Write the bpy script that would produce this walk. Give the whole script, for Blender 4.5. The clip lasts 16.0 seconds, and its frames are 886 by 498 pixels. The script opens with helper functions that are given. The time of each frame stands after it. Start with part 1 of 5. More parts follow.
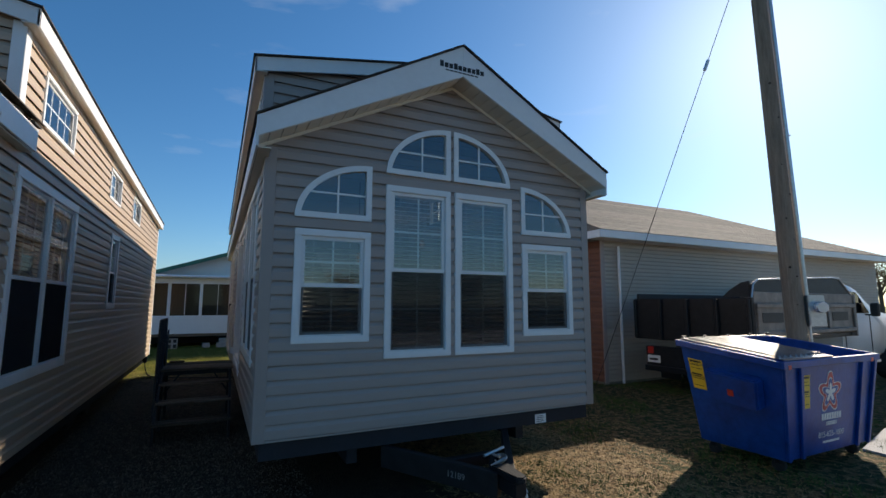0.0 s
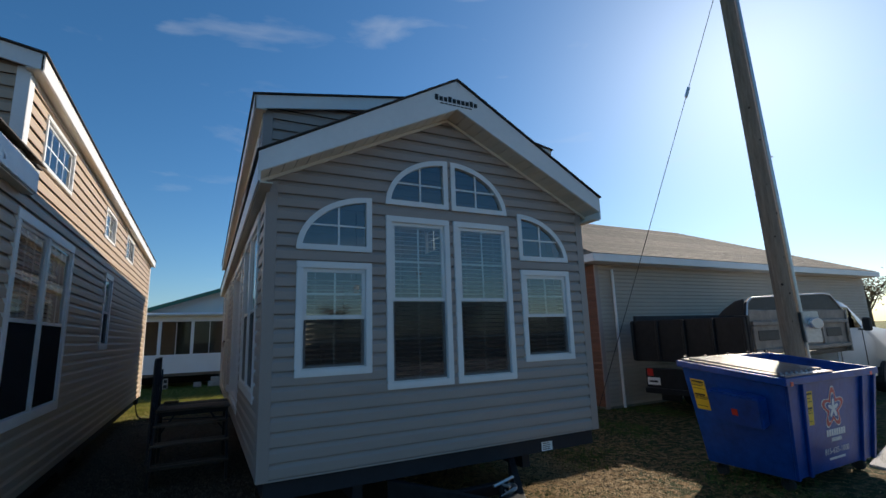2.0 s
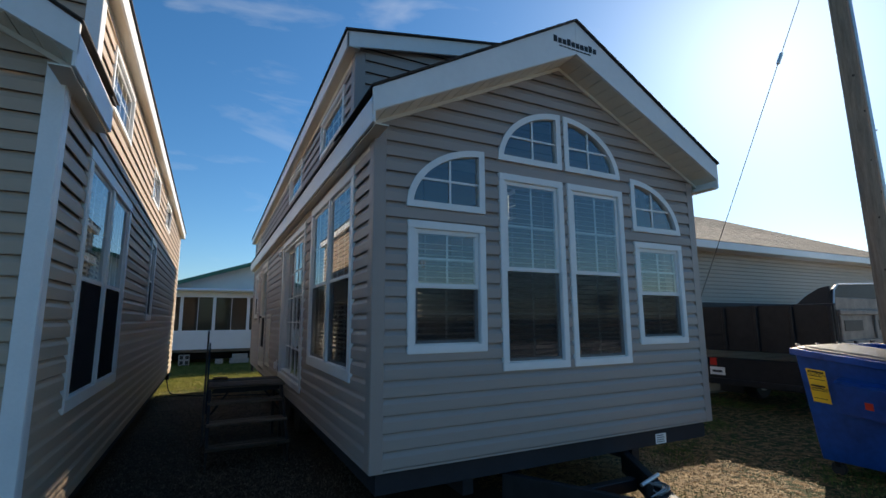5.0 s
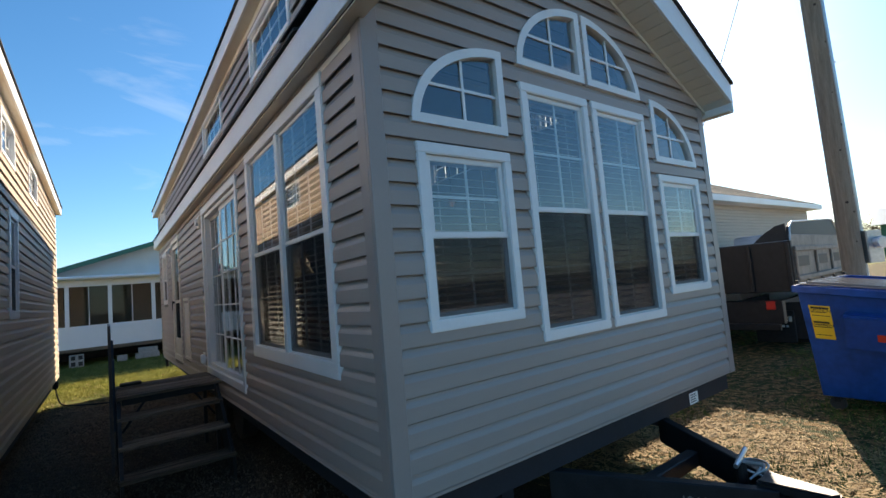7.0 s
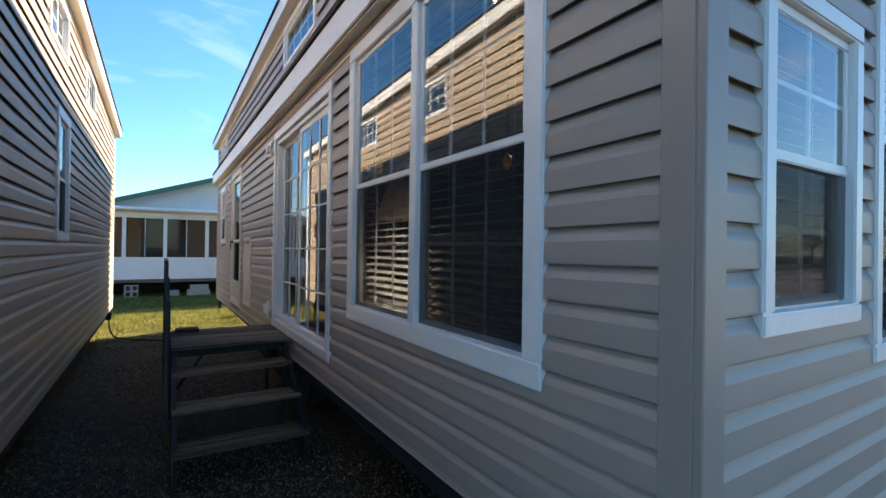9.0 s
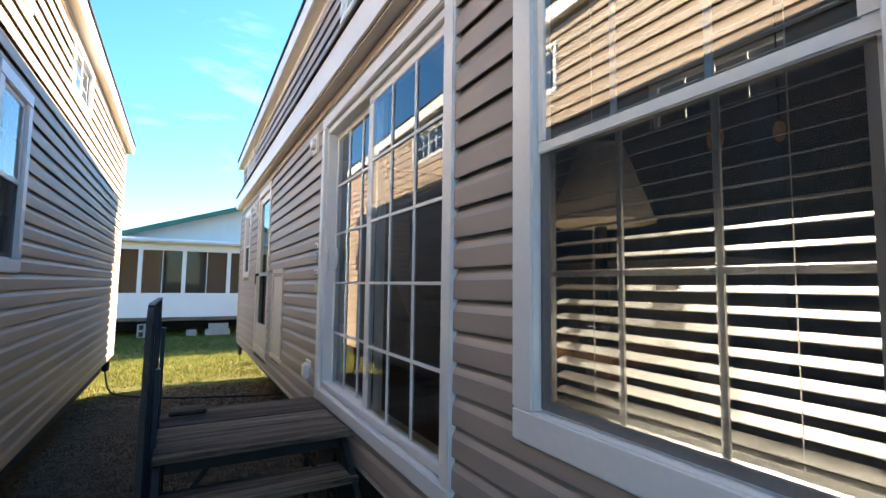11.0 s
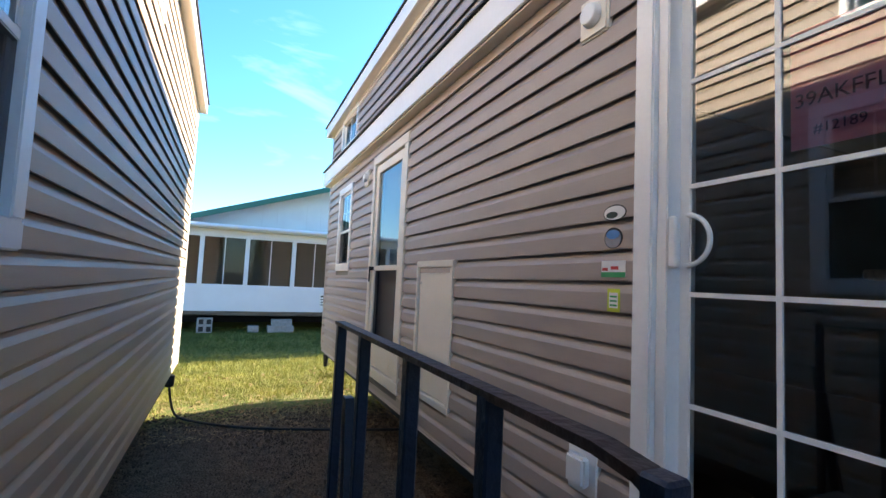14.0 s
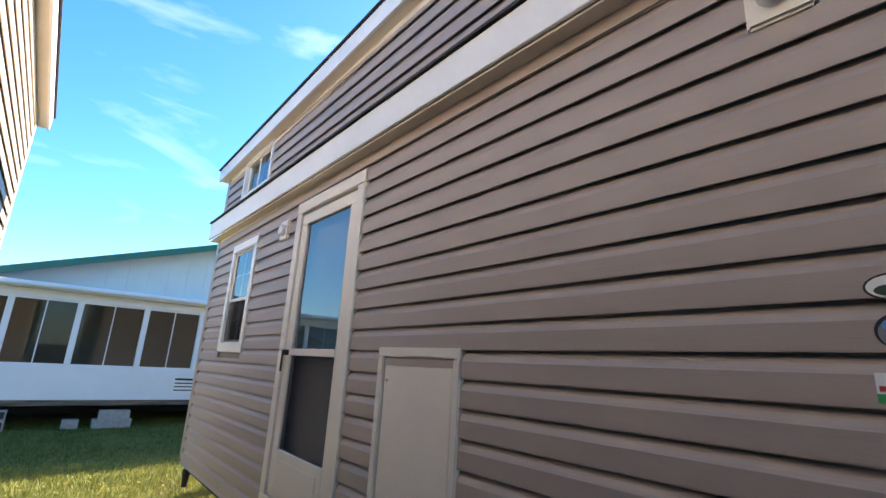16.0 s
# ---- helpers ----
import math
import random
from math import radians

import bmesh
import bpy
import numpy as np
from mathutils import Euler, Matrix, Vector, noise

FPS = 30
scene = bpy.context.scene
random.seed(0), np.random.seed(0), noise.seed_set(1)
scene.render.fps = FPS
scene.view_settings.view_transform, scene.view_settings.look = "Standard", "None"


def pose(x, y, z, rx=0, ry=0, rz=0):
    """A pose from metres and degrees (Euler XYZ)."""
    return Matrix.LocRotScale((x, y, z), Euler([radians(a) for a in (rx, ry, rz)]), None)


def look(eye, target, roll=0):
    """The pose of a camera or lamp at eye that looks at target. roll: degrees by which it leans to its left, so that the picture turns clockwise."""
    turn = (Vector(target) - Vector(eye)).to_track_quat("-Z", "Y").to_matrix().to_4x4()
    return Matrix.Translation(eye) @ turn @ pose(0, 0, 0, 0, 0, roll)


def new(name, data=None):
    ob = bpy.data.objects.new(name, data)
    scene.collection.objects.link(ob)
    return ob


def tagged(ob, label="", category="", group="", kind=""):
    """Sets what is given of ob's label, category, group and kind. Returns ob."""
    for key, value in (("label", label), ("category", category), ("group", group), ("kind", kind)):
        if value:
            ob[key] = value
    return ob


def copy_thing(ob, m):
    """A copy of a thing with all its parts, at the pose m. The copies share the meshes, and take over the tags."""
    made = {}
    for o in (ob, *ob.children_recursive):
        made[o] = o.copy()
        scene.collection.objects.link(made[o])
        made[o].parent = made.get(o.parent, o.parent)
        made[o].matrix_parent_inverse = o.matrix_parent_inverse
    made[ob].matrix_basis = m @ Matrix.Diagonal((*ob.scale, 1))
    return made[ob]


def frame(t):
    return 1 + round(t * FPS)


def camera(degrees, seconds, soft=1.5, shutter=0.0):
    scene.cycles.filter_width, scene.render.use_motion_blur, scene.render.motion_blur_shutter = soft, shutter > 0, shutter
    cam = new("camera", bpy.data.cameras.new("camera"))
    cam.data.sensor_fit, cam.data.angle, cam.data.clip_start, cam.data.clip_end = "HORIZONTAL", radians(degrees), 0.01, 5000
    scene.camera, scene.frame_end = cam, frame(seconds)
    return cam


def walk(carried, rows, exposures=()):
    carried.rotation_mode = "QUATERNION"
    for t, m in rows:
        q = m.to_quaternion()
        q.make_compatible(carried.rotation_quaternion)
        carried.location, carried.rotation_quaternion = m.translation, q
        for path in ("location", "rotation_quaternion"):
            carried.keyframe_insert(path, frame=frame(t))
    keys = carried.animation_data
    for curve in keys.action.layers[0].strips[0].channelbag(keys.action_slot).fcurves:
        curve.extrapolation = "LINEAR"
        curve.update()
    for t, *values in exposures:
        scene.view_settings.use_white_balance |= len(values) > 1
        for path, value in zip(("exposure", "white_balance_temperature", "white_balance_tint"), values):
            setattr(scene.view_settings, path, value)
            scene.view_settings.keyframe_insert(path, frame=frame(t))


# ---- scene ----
cam = camera(87.9, 16.0)
PATH = [
    (0, (0.222, 0.305, 1.892), (1.094, 2.089, 2.132), 0.1),
    (0.5, (0.215, 0.303, 1.89), (1.142, 2.055, 2.155), -1.2),
    (1, (0.213, 0.296, 1.876), (1.163, 2.031, 2.17), -2.8),
    (1.5, (0.17, 0.303, 1.876), (1.104, 2.041, 2.202), -3.0),
    (2, (0.123, 0.31, 1.88), (1.022, 2.059, 2.244), -1.9),
    (2.5, (0.112, 0.353, 1.872), (0.995, 2.107, 2.253), -1.0),
    (3, (0.079, 0.522, 1.859), (0.943, 2.285, 2.238), -1.3),
    (3.5, (-0.016, 0.71, 1.856), (0.758, 2.523, 2.19), -2.9),
    (4, (-0.219, 0.862, 1.839), (0.569, 2.665, 2.197), -1.6),
    (6.5, (-0.641, 2.28, 1.781), (0.452, 3.949, 1.921), -3.3),
    (7, (-0.555, 2.596, 1.797), (0.633, 4.198, 1.947), -4.9),
    (7.5, (-0.565, 2.894, 1.767), (0.751, 4.4, 1.796), -2.0),
    (8, (-0.609, 3.249, 1.794), (0.818, 4.648, 1.73), -1.2),
    (8.5, (-0.622, 3.599, 1.767), (0.566, 5.208, 1.763), -0.6),
    (9, (-0.587, 4.017, 1.769), (0.463, 5.718, 1.777), 0.8),
    (11.5, (-0.384, 6.436, 1.759), (0.555, 8.192, 1.942), 0.7),
    (12, (-0.432, 6.936, 1.752), (0.429, 8.732, 1.93), 0.7),
    (12.5, (-0.518, 7.355, 1.77), (0.271, 9.186, 1.932), 0.7),
    (13, (-0.529, 7.762, 1.784), (0.238, 9.604, 1.92), 0.9),
    (13.5, (-0.688, 8.071, 1.762), (0.091, 9.909, 1.885), 1.6),
    (14, (-0.818, 8.364, 1.779), (0.012, 10.178, 1.919), 2.6),
    (14.5, (-0.856, 8.68, 1.785), (0.022, 10.464, 2.001), 2.8),
    (15, (-0.906, 9.023, 1.79), (-0.01, 10.79, 2.063), 3.2),
    (15.5, (-0.936, 9.376, 1.826), (0.039, 11.088, 2.172), 3.6),
    (16, (-0.873, 9.603, 1.853), (0.362, 11.099, 2.342), 3.3),
]
walk(cam, [(t, look(eye, target, roll)) for t, eye, target, roll in PATH],
     [(0, 0.45, 6700, 10), (3, 0.25, 6700, 10), (4, 0.25, 6700, 10), (6.5, 1.25, 7200, 10), (7, 1.25, 7300, 10), (7.5, 0.95, 7000, 10), (8, 1.15, 6900, 12), (8.5, 1.5, 6900, 12), (9, 1.85, 7300, 12), (11.5, 2.5, 7000, 9), (12, 2.35, 6850, 9), (12.5, 2.45, 6800, 9), (14, 2.42, 6650, 9), (16, 2.12, 6550, 9)])

# ---------------------------------------------------------------- light
SUN_TO = Vector((1.068, 0.515, 0.634)).normalized()
world = bpy.data.worlds.new("sky")
scene.world = world
world.use_nodes = True
wn = world.node_tree.nodes
sky = wn.new("ShaderNodeTexSky")
sky.sky_type = "NISHITA"
sky.sun_disc = False
sky.sun_elevation = math.asin(SUN_TO.z)
sky.sun_rotation = math.atan2(SUN_TO.x, SUN_TO.y)
sky.air_density, sky.dust_density, sky.ozone_density = 1.0, 0.46, 3.0
wn["Background"].inputs["Strength"].default_value = 0.086
wl = world.node_tree.links.new
deep = wn.new("ShaderNodeHueSaturation")
deep.inputs["Saturation"].default_value, deep.inputs["Hue"].default_value = 1.14, 0.495
cool = wn.new("ShaderNodeMix")
cool.data_type, cool.blend_type = "RGBA", "MULTIPLY"
cool.inputs[0].default_value, cool.inputs[7].default_value = 1.0, (0.78, 0.93, 1.1, 1)
wl(sky.outputs[0], cool.inputs[6]), wl(cool.outputs[2], deep.inputs["Color"])
# thin wisps of high cloud
wco, wmap, wno, wra, wmx = (wn.new("ShaderNode" + k) for k in ("TexCoord", "Mapping", "TexNoise", "ValToRGB", "Mix"))
wmap.inputs["Scale"].default_value, wmap.inputs["Rotation"].default_value = (1.6, 3.4, 7.0), (0.2, 0.1, 0.6)
wno.inputs["Scale"].default_value, wno.inputs["Detail"].default_value, wno.inputs["Distortion"].default_value = 1.9, 8, 0.5
wra.color_ramp.elements[0].position, wra.color_ramp.elements[1].position = 0.6, 0.86
wra.color_ramp.elements[1].color = (0.32, 0.32, 0.32, 1)
wmx.data_type, wmx.inputs[7].default_value = "RGBA", (7.0, 7.3, 7.6, 1)
wl(wco.outputs["Generated"], wmap.inputs[0]), wl(wmap.outputs[0], wno.inputs[0]), wl(wno.outputs[0], wra.inputs[0])
wl(wra.outputs[0], wmx.inputs[0]), wl(deep.outputs[0], wmx.inputs[6]), wl(wmx.outputs[2], wn["Background"].inputs[0])
sun = new("sun", bpy.data.lights.new("sun", "SUN"))
sun.data.energy, sun.data.angle, sun.data.color = 5.0, radians(0.55), (1.0, 0.9, 0.76)
sun.matrix_world = look(SUN_TO * 40, (0, 0, 0))

# ---------------------------------------------------------------- materials


def mat(name, colour, rough=0.6, metal=0.0, vary=0.12, scale=6.0, bump=0.0, bscale=60.0, stretch=(1, 1, 1), spec=0.5, second=None, island=0.0):
    """A painted or plain surface: two scales of colour variation and a fine relief."""
    m = bpy.data.materials.new(name)
    m.use_nodes = True
    nt, b = m.node_tree, m.node_tree.nodes["Principled BSDF"]
    N, L = nt.nodes.new, nt.links.new
    co = N("ShaderNodeTexCoord")
    mp = N("ShaderNodeMapping")
    mp.inputs["Scale"].default_value = stretch
    L(co.outputs["Object"], mp.inputs[0])
    n1, n2 = N("ShaderNodeTexNoise"), N("ShaderNodeTexNoise")
    n1.inputs["Scale"].default_value, n1.inputs["Detail"].default_value = scale, 5
    n2.inputs["Scale"].default_value, n2.inputs["Detail"].default_value = bscale, 6
    L(mp.outputs[0], n1.inputs[0]), L(mp.outputs[0], n2.inputs[0])
    mixv = N("ShaderNodeMath")
    mixv.operation = "MULTIPLY_ADD"
    mixv.inputs[1].default_value, mixv.inputs[2].default_value = 0.65, 0.0
    L(n1.outputs[0], mixv.inputs[0])
    add = N("ShaderNodeMath")
    add.operation = "MULTIPLY_ADD"
    add.inputs[1].default_value = 0.35
    L(n2.outputs[0], add.inputs[0]), L(mixv.outputs[0], add.inputs[2])
    ramp = N("ShaderNodeValToRGB")
    dark = tuple(c * (1 - vary) for c in colour)
    light = second or tuple(min(1, c * (1 + vary)) for c in colour)
    ramp.color_ramp.elements[0].position, ramp.color_ramp.elements[1].position = 0.32, 0.68
    ramp.color_ramp.elements[0].color, ramp.color_ramp.elements[1].color = (*dark, 1), (*light, 1)
    L(add.outputs[0], ramp.inputs[0])
    out = ramp.outputs[0]
    if island:
        inf = N("ShaderNodeObjectInfo")
        hs = N("ShaderNodeHueSaturation")
        mr = N("ShaderNodeMapRange")
        mr.inputs[3].default_value, mr.inputs[4].default_value = 1 - island, 1 + island
        L(inf.outputs["Random"], mr.inputs[0]), L(mr.outputs[0], hs.inputs["Value"]), L(out, hs.inputs["Color"])
        out = hs.outputs[0]
    L(out, b.inputs["Base Color"])
    b.inputs["Roughness"].default_value, b.inputs["Metallic"].default_value = rough, metal
    b.inputs["Specular IOR Level"].default_value = spec
    if bump:
        bp = N("ShaderNodeBump")
        bp.inputs["Strength"].default_value, bp.inputs["Distance"].default_value = bump, 0.01
        L(n2.outputs[0], bp.inputs["Height"]), L(bp.outputs[0], b.inputs["Normal"])
    return m


def glass_mat(name, tint=(0.9, 0.93, 0.92), ior=2.35, rough=0.0):
    m = bpy.data.materials.new(name)
    m.use_nodes = True
    nt = m.node_tree
    nt.nodes.clear()
    N, L = nt.nodes.new, nt.links.new
    o, mix, tr, gl, fr = N("ShaderNodeOutputMaterial"), N("ShaderNodeMixShader"), N("ShaderNodeBsdfTransparent"), N("ShaderNodeBsdfGlossy"), N("ShaderNodeFresnel")
    tr.inputs[0].default_value = (*tint, 1)
    gl.inputs["Roughness"].default_value = rough
    gl.inputs[0].default_value = (0.95, 0.95, 0.95, 1)
    fr.inputs[0].default_value = ior
    L(fr.outputs[0], mix.inputs[0]), L(tr.outputs[0], mix.inputs[1]), L(gl.outputs[0], mix.inputs[2]), L(mix.outputs[0], o.inputs[0])
    return m


def screen_mat(name, cover=0.33):
    """Dark insect mesh: a fine grey net, half open."""
    m = bpy.data.materials.new(name)
    m.use_nodes = True
    nt = m.node_tree
    nt.nodes.clear()
    N, L = nt.nodes.new, nt.links.new
    o, mix, tr, df = N("ShaderNodeOutputMaterial"), N("ShaderNodeMixShader"), N("ShaderNodeBsdfTransparent"), N("ShaderNodeBsdfDiffuse")
    df.inputs[0].default_value = (0.035, 0.035, 0.038, 1)
    mix.inputs[0].default_value = cover
    L(tr.outputs[0], mix.inputs[1]), L(df.outputs[0], mix.inputs[2]), L(mix.outputs[0], o.inputs[0])
    return m


SIDING = mat("taupe_vinyl", (0.358, 0.298, 0.263), 0.45, vary=0.06, scale=1.3, bump=0.12, bscale=55, stretch=(0.25, 0.25, 6))
SIDING_TAN = mat("clay_vinyl", (0.44, 0.335, 0.245), 0.45, vary=0.06, scale=1.3, bump=0.12, bscale=55, stretch=(0.25, 0.25, 6))
CORNER = mat("taupe_trim", (0.34, 0.28, 0.25), 0.4, vary=0.05, scale=2)
WHITE = mat("white_vinyl", (0.78, 0.78, 0.77), 0.35, vary=0.05, scale=3, bump=0.04)
CREAM = mat("cream_vinyl", (0.74, 0.69, 0.6), 0.45, vary=0.05, scale=3)
FASCIA = mat("white_aluminium", (0.77, 0.77, 0.76), 0.35, vary=0.05, scale=2, bump=0.05, bscale=20)
SOFFIT = mat("cream_soffit", (0.72, 0.67, 0.58), 0.5, vary=0.05, scale=4)
SHINGLE = mat("dark_shingle", (0.045, 0.042, 0.042), 0.9, vary=0.35, scale=14, bump=0.6, bscale=160, island=0.25)
SHINGLE_TAN = mat("weathered_shingle", (0.2, 0.17, 0.14), 0.9, vary=0.25, scale=5, bump=0.6, bscale=120, island=0.2)
GLASS = glass_mat("window_glass")
GLASS_THIN = glass_mat("sunroom_glass", (0.9, 0.93, 0.9), 1.42)
GLASS_DOOR = glass_mat("door_glass", (0.85, 0.89, 0.89), 2.1)
GLASS_DK = glass_mat("tinted_glass", (0.35, 0.38, 0.38), 1.6)
SCREEN = screen_mat("insect_screen", 0.4)
SCREEN_DK = screen_mat("dense_sun_screen", 0.8)
BLIND = mat("blind_white", (0.8, 0.78, 0.74), 0.5, vary=0.05)
STEEL_DK = mat("black_painted_steel", (0.012, 0.013, 0.015), 0.5, vary=0.4, scale=9, bump=0.2, bscale=80, spec=0.3)
RAIL = mat("dark_blue_steel", (0.008, 0.016, 0.036), 0.42, vary=0.4, scale=12, bump=0.3, bscale=70, spec=0.35)
RUSTY = mat("rusty_black_steel", (0.014, 0.012, 0.014), 0.5, vary=0.4, scale=9, bump=0.4, bscale=60, second=(0.065, 0.038, 0.03), spec=0.4)
CHASSIS = mat("black_underbelly", (0.012, 0.014, 0.02), 0.7, vary=0.3, scale=4)
GALV = mat("galvanised_steel", (0.5, 0.51, 0.52), 0.35, 0.9, vary=0.15, scale=20)
WOOD_GREY = mat("weathered_boards", (0.09, 0.071, 0.05), 0.88, vary=0.8, scale=3.6, bump=1.0, bscale=30, stretch=(0.4, 7, 7), second=(0.24, 0.195, 0.15), island=0.35, spec=0.2)
POLEWOOD = mat("weathered_pole", (0.22, 0.175, 0.13), 0.9, vary=0.35, scale=5, bump=0.8, bscale=30, stretch=(5, 5, 0.35))
BLUE = mat("blue_painted_steel", (0.004, 0.056, 0.26), 0.38, vary=0.35, scale=3.2, bump=0.3, bscale=14, spec=0.3)
LIDGREY = mat("grey_plastic_lid", (0.1, 0.1, 0.11), 0.26, vary=0.2, scale=5, bump=0.15)
RUBBER = mat("black_rubber", (0.02, 0.02, 0.021), 0.75, vary=0.3, scale=20, bump=0.2)
CARPAINT = mat("white_car_paint", (0.7, 0.72, 0.75), 0.2, vary=0.03, scale=2)
YELLOW = mat("yellow_sticker", (0.75, 0.5, 0.03), 0.5, vary=0.06)
BLACK = mat("black_print", (0.015, 0.015, 0.015), 0.6, vary=0.1)
RED = mat("red_plastic", (0.55, 0.03, 0.02), 0.3, vary=0.1)
REDTAPE = mat("red_print", (0.5, 0.05, 0.05), 0.5, vary=0.1)
PINK = mat("pink_notice", (0.92, 0.24, 0.28), 0.6, vary=0.05)
GREENP = mat("green_print", (0.05, 0.35, 0.12), 0.5, vary=0.1)
LIME = mat("lime_print", (0.5, 0.58, 0.05), 0.5, vary=0.1)
PAPER = mat("white_sticker", (0.8, 0.8, 0.78), 0.5, vary=0.05)
SILVER = mat("silver_badge", (0.6, 0.62, 0.65), 0.25, 0.7, vary=0.1)
NAVY = mat("navy_print", (0.03, 0.06, 0.16), 0.4, vary=0.1)
GREENROOF = mat("green_metal_roof", (0.012, 0.13, 0.09), 0.35, vary=0.15, scale=2)
PALEWALL = mat("pale_metal_wall", (0.66, 0.7, 0.66), 0.5, vary=0.05, scale=2)
SUNROOM = mat("white_sunroom", (0.76, 0.78, 0.8), 0.4, vary=0.04, scale=2)
BLOCK = mat("concrete_block", (0.33, 0.32, 0.3), 0.9, vary=0.2, scale=12, bump=0.5, bscale=70)
REDBLOCK = mat("brown_log_siding", (0.2, 0.08, 0.045), 0.6, vary=0.3, scale=5, bump=0.3, stretch=(0.4, 0.4, 5))
GARAGE = mat("grey_beige_vinyl", (0.43, 0.37, 0.3), 0.5, vary=0.06, scale=1.5)
DARKIN = mat("room_wall", (0.2, 0.19, 0.17), 0.8, vary=0.08)
FLOORIN = mat("room_floor", (0.09, 0.055, 0.035), 0.5, vary=0.2, scale=6)
CHAIRWOOD = mat("brown_chair_wood", (0.2, 0.085, 0.035), 0.4, vary=0.2, scale=9, stretch=(4, 4, 0.6))
COUNTER = mat("speckled_counter", (0.5, 0.42, 0.33), 0.3, vary=0.35, scale=45)
FABRIC = mat("grey_fabric", (0.3, 0.29, 0.28), 0.95, vary=0.2, scale=30)

# ---------------------------------------------------------------- mesh helpers


def link_mesh(name, me, material, parent, label=""):
    ob = new(name, me)
    if material and not me.materials:
        me.materials.append(material)
    ob.parent = parent
    if parent is not None and parent.parent is None and parent.type == "EMPTY":
        ob.matrix_parent_inverse = parent.matrix_basis.inverted()
    return tagged(ob, label)


def part(name, bm, material, parent, label="", smooth=False):
    me = bpy.data.meshes.new(name)
    bmesh.ops.recalc_face_normals(bm, faces=bm.faces)
    bm.to_mesh(me)
    bm.free()
    if smooth:
        for p in me.polygons:
            p.use_smooth = True
    return link_mesh(name, me, material, parent, label)


def thing(name, at, label, category, group="", kind=""):
    e = new(name)
    e.empty_display_size = 0.1
    e.matrix_basis = Matrix.Translation(at)
    return tagged(e, label, category, group, kind)


def solid(name, bm, material, label, category, group="", kind="", smooth=False):
    ob = part(name, bm, material, None, "", smooth)
    return tagged(ob, label, category, group, kind)


def hexa(bm, p):
    """A solid of eight corners: four below, four above, in the same turn."""
    v = [bm.verts.new(q) for q in p]
    for f in ((0, 3, 2, 1), (4, 5, 6, 7), (0, 1, 5, 4), (1, 2, 6, 5), (2, 3, 7, 6), (3, 0, 4, 7)):
        bm.faces.new([v[i] for i in f])
    return v


def box(bm, lo, hi, M=None):
    (a, b, c), (d, e, f) = lo, hi
    pts = [(a, b, c), (d, b, c), (d, e, c), (a, e, c), (a, b, f), (d, b, f), (d, e, f), (a, e, f)]
    return hexa(bm, [M @ Vector(q) if M else q for q in pts])


def bevel(bm, w, seg=1):
    bmesh.ops.bevel(bm, geom=[e for e in bm.edges], offset=w, segments=seg, affect="EDGES", clamp_overlap=True)


def bbox(lo, hi, w=0.004, M=None, seg=1):
    bm = bmesh.new()
    box(bm, lo, hi, M)
    bevel(bm, w, seg)
    return bm


def tube(bm, a, b, r, n=12, r2=None):
    a, b = Vector(a), Vector(b)
    q = (b - a).to_track_quat("Z", "Y").to_matrix()
    r2 = r if r2 is None else r2
    A = [bm.verts.new(a + q @ Vector((r * math.cos(2 * math.pi * i / n), r * math.sin(2 * math.pi * i / n), 0))) for i in range(n)]
    B = [bm.verts.new(b + q @ Vector((r2 * math.cos(2 * math.pi * i / n), r2 * math.sin(2 * math.pi * i / n), 0))) for i in range(n)]
    for i in range(n):
        bm.faces.new((A[i], A[(i + 1) % n], B[(i + 1) % n], B[i]))
    bm.faces.new(A[::-1]), bm.faces.new(B)


def cable(name, pts, r, material, label, category, parent=None):
    cu = bpy.data.curves.new(name, "CURVE")
    cu.dimensions, cu.bevel_depth, cu.bevel_resolution = "3D", r, 2
    s = cu.splines.new("NURBS")
    s.points.add(len(pts) - 1)
    for p, q in zip(s.points, pts):
        p.co = (*q, 1)
    s.use_endpoint_u, s.order_u = True, 4
    tmp = new("tmp", cu)
    me = bpy.data.meshes.new_from_object(tmp)
    bpy.data.objects.remove(tmp)
    ob = link_mesh(name, me, material, parent)
    me.materials.clear()
    me.materials.append(material)
    return tagged(ob, label, category)


def prism(bm, pts, depth):
    """A flat outline (list of points) pushed along the vector depth."""
    d = Vector(depth)
    A = [bm.verts.new(p) for p in pts]
    B = [bm.verts.new(Vector(p) + d) for p in pts]
    n = len(pts)
    bm.faces.new(A), bm.faces.new(B[::-1])
    for i in range(n):
        bm.faces.new((A[i], B[i], B[(i + 1) % n], A[(i + 1) % n]))


def letters(name, text, size, M, material, parent, depth=0.001):
    cu = bpy.data.curves.new(name, "FONT")
    cu.body, cu.size, cu.extrude, cu.align_x, cu.align_y = text, size, depth, "CENTER", "CENTER"
    tmp = new("tmp", cu)
    me = bpy.data.meshes.new_from_object(tmp)
    bpy.data.objects.remove(tmp)
    me.transform(M)
    me.materials.clear()
    return link_mesh(name, me, material, parent)


class Wall:
    """A wall's own frame: a along it, out from its face, z up; sag: its fall along a, from a0 on."""

    def __init__(self, origin, along, outward, sag=0.0, a0=0.0):
        self.sag, self.a0 = sag, a0
        self.o, self.u, self.n = Vector(origin), Vector(along), Vector(outward)

    def __call__(self, a, out, z):
        return self.o + self.u * a + self.n * out + Vector((0, 0, z - self.sag * (a - self.a0)))

    def block(self, bm, a0, a1, o0, o1, z0, z1):
        hexa(bm, [self(a0, o0, z0), self(a1, o0, z0), self(a1, o1, z0), self(a0, o1, z0), self(a0, o0, z1), self(a1, o0, z1), self(a1, o1, z1), self(a0, o1, z1)])


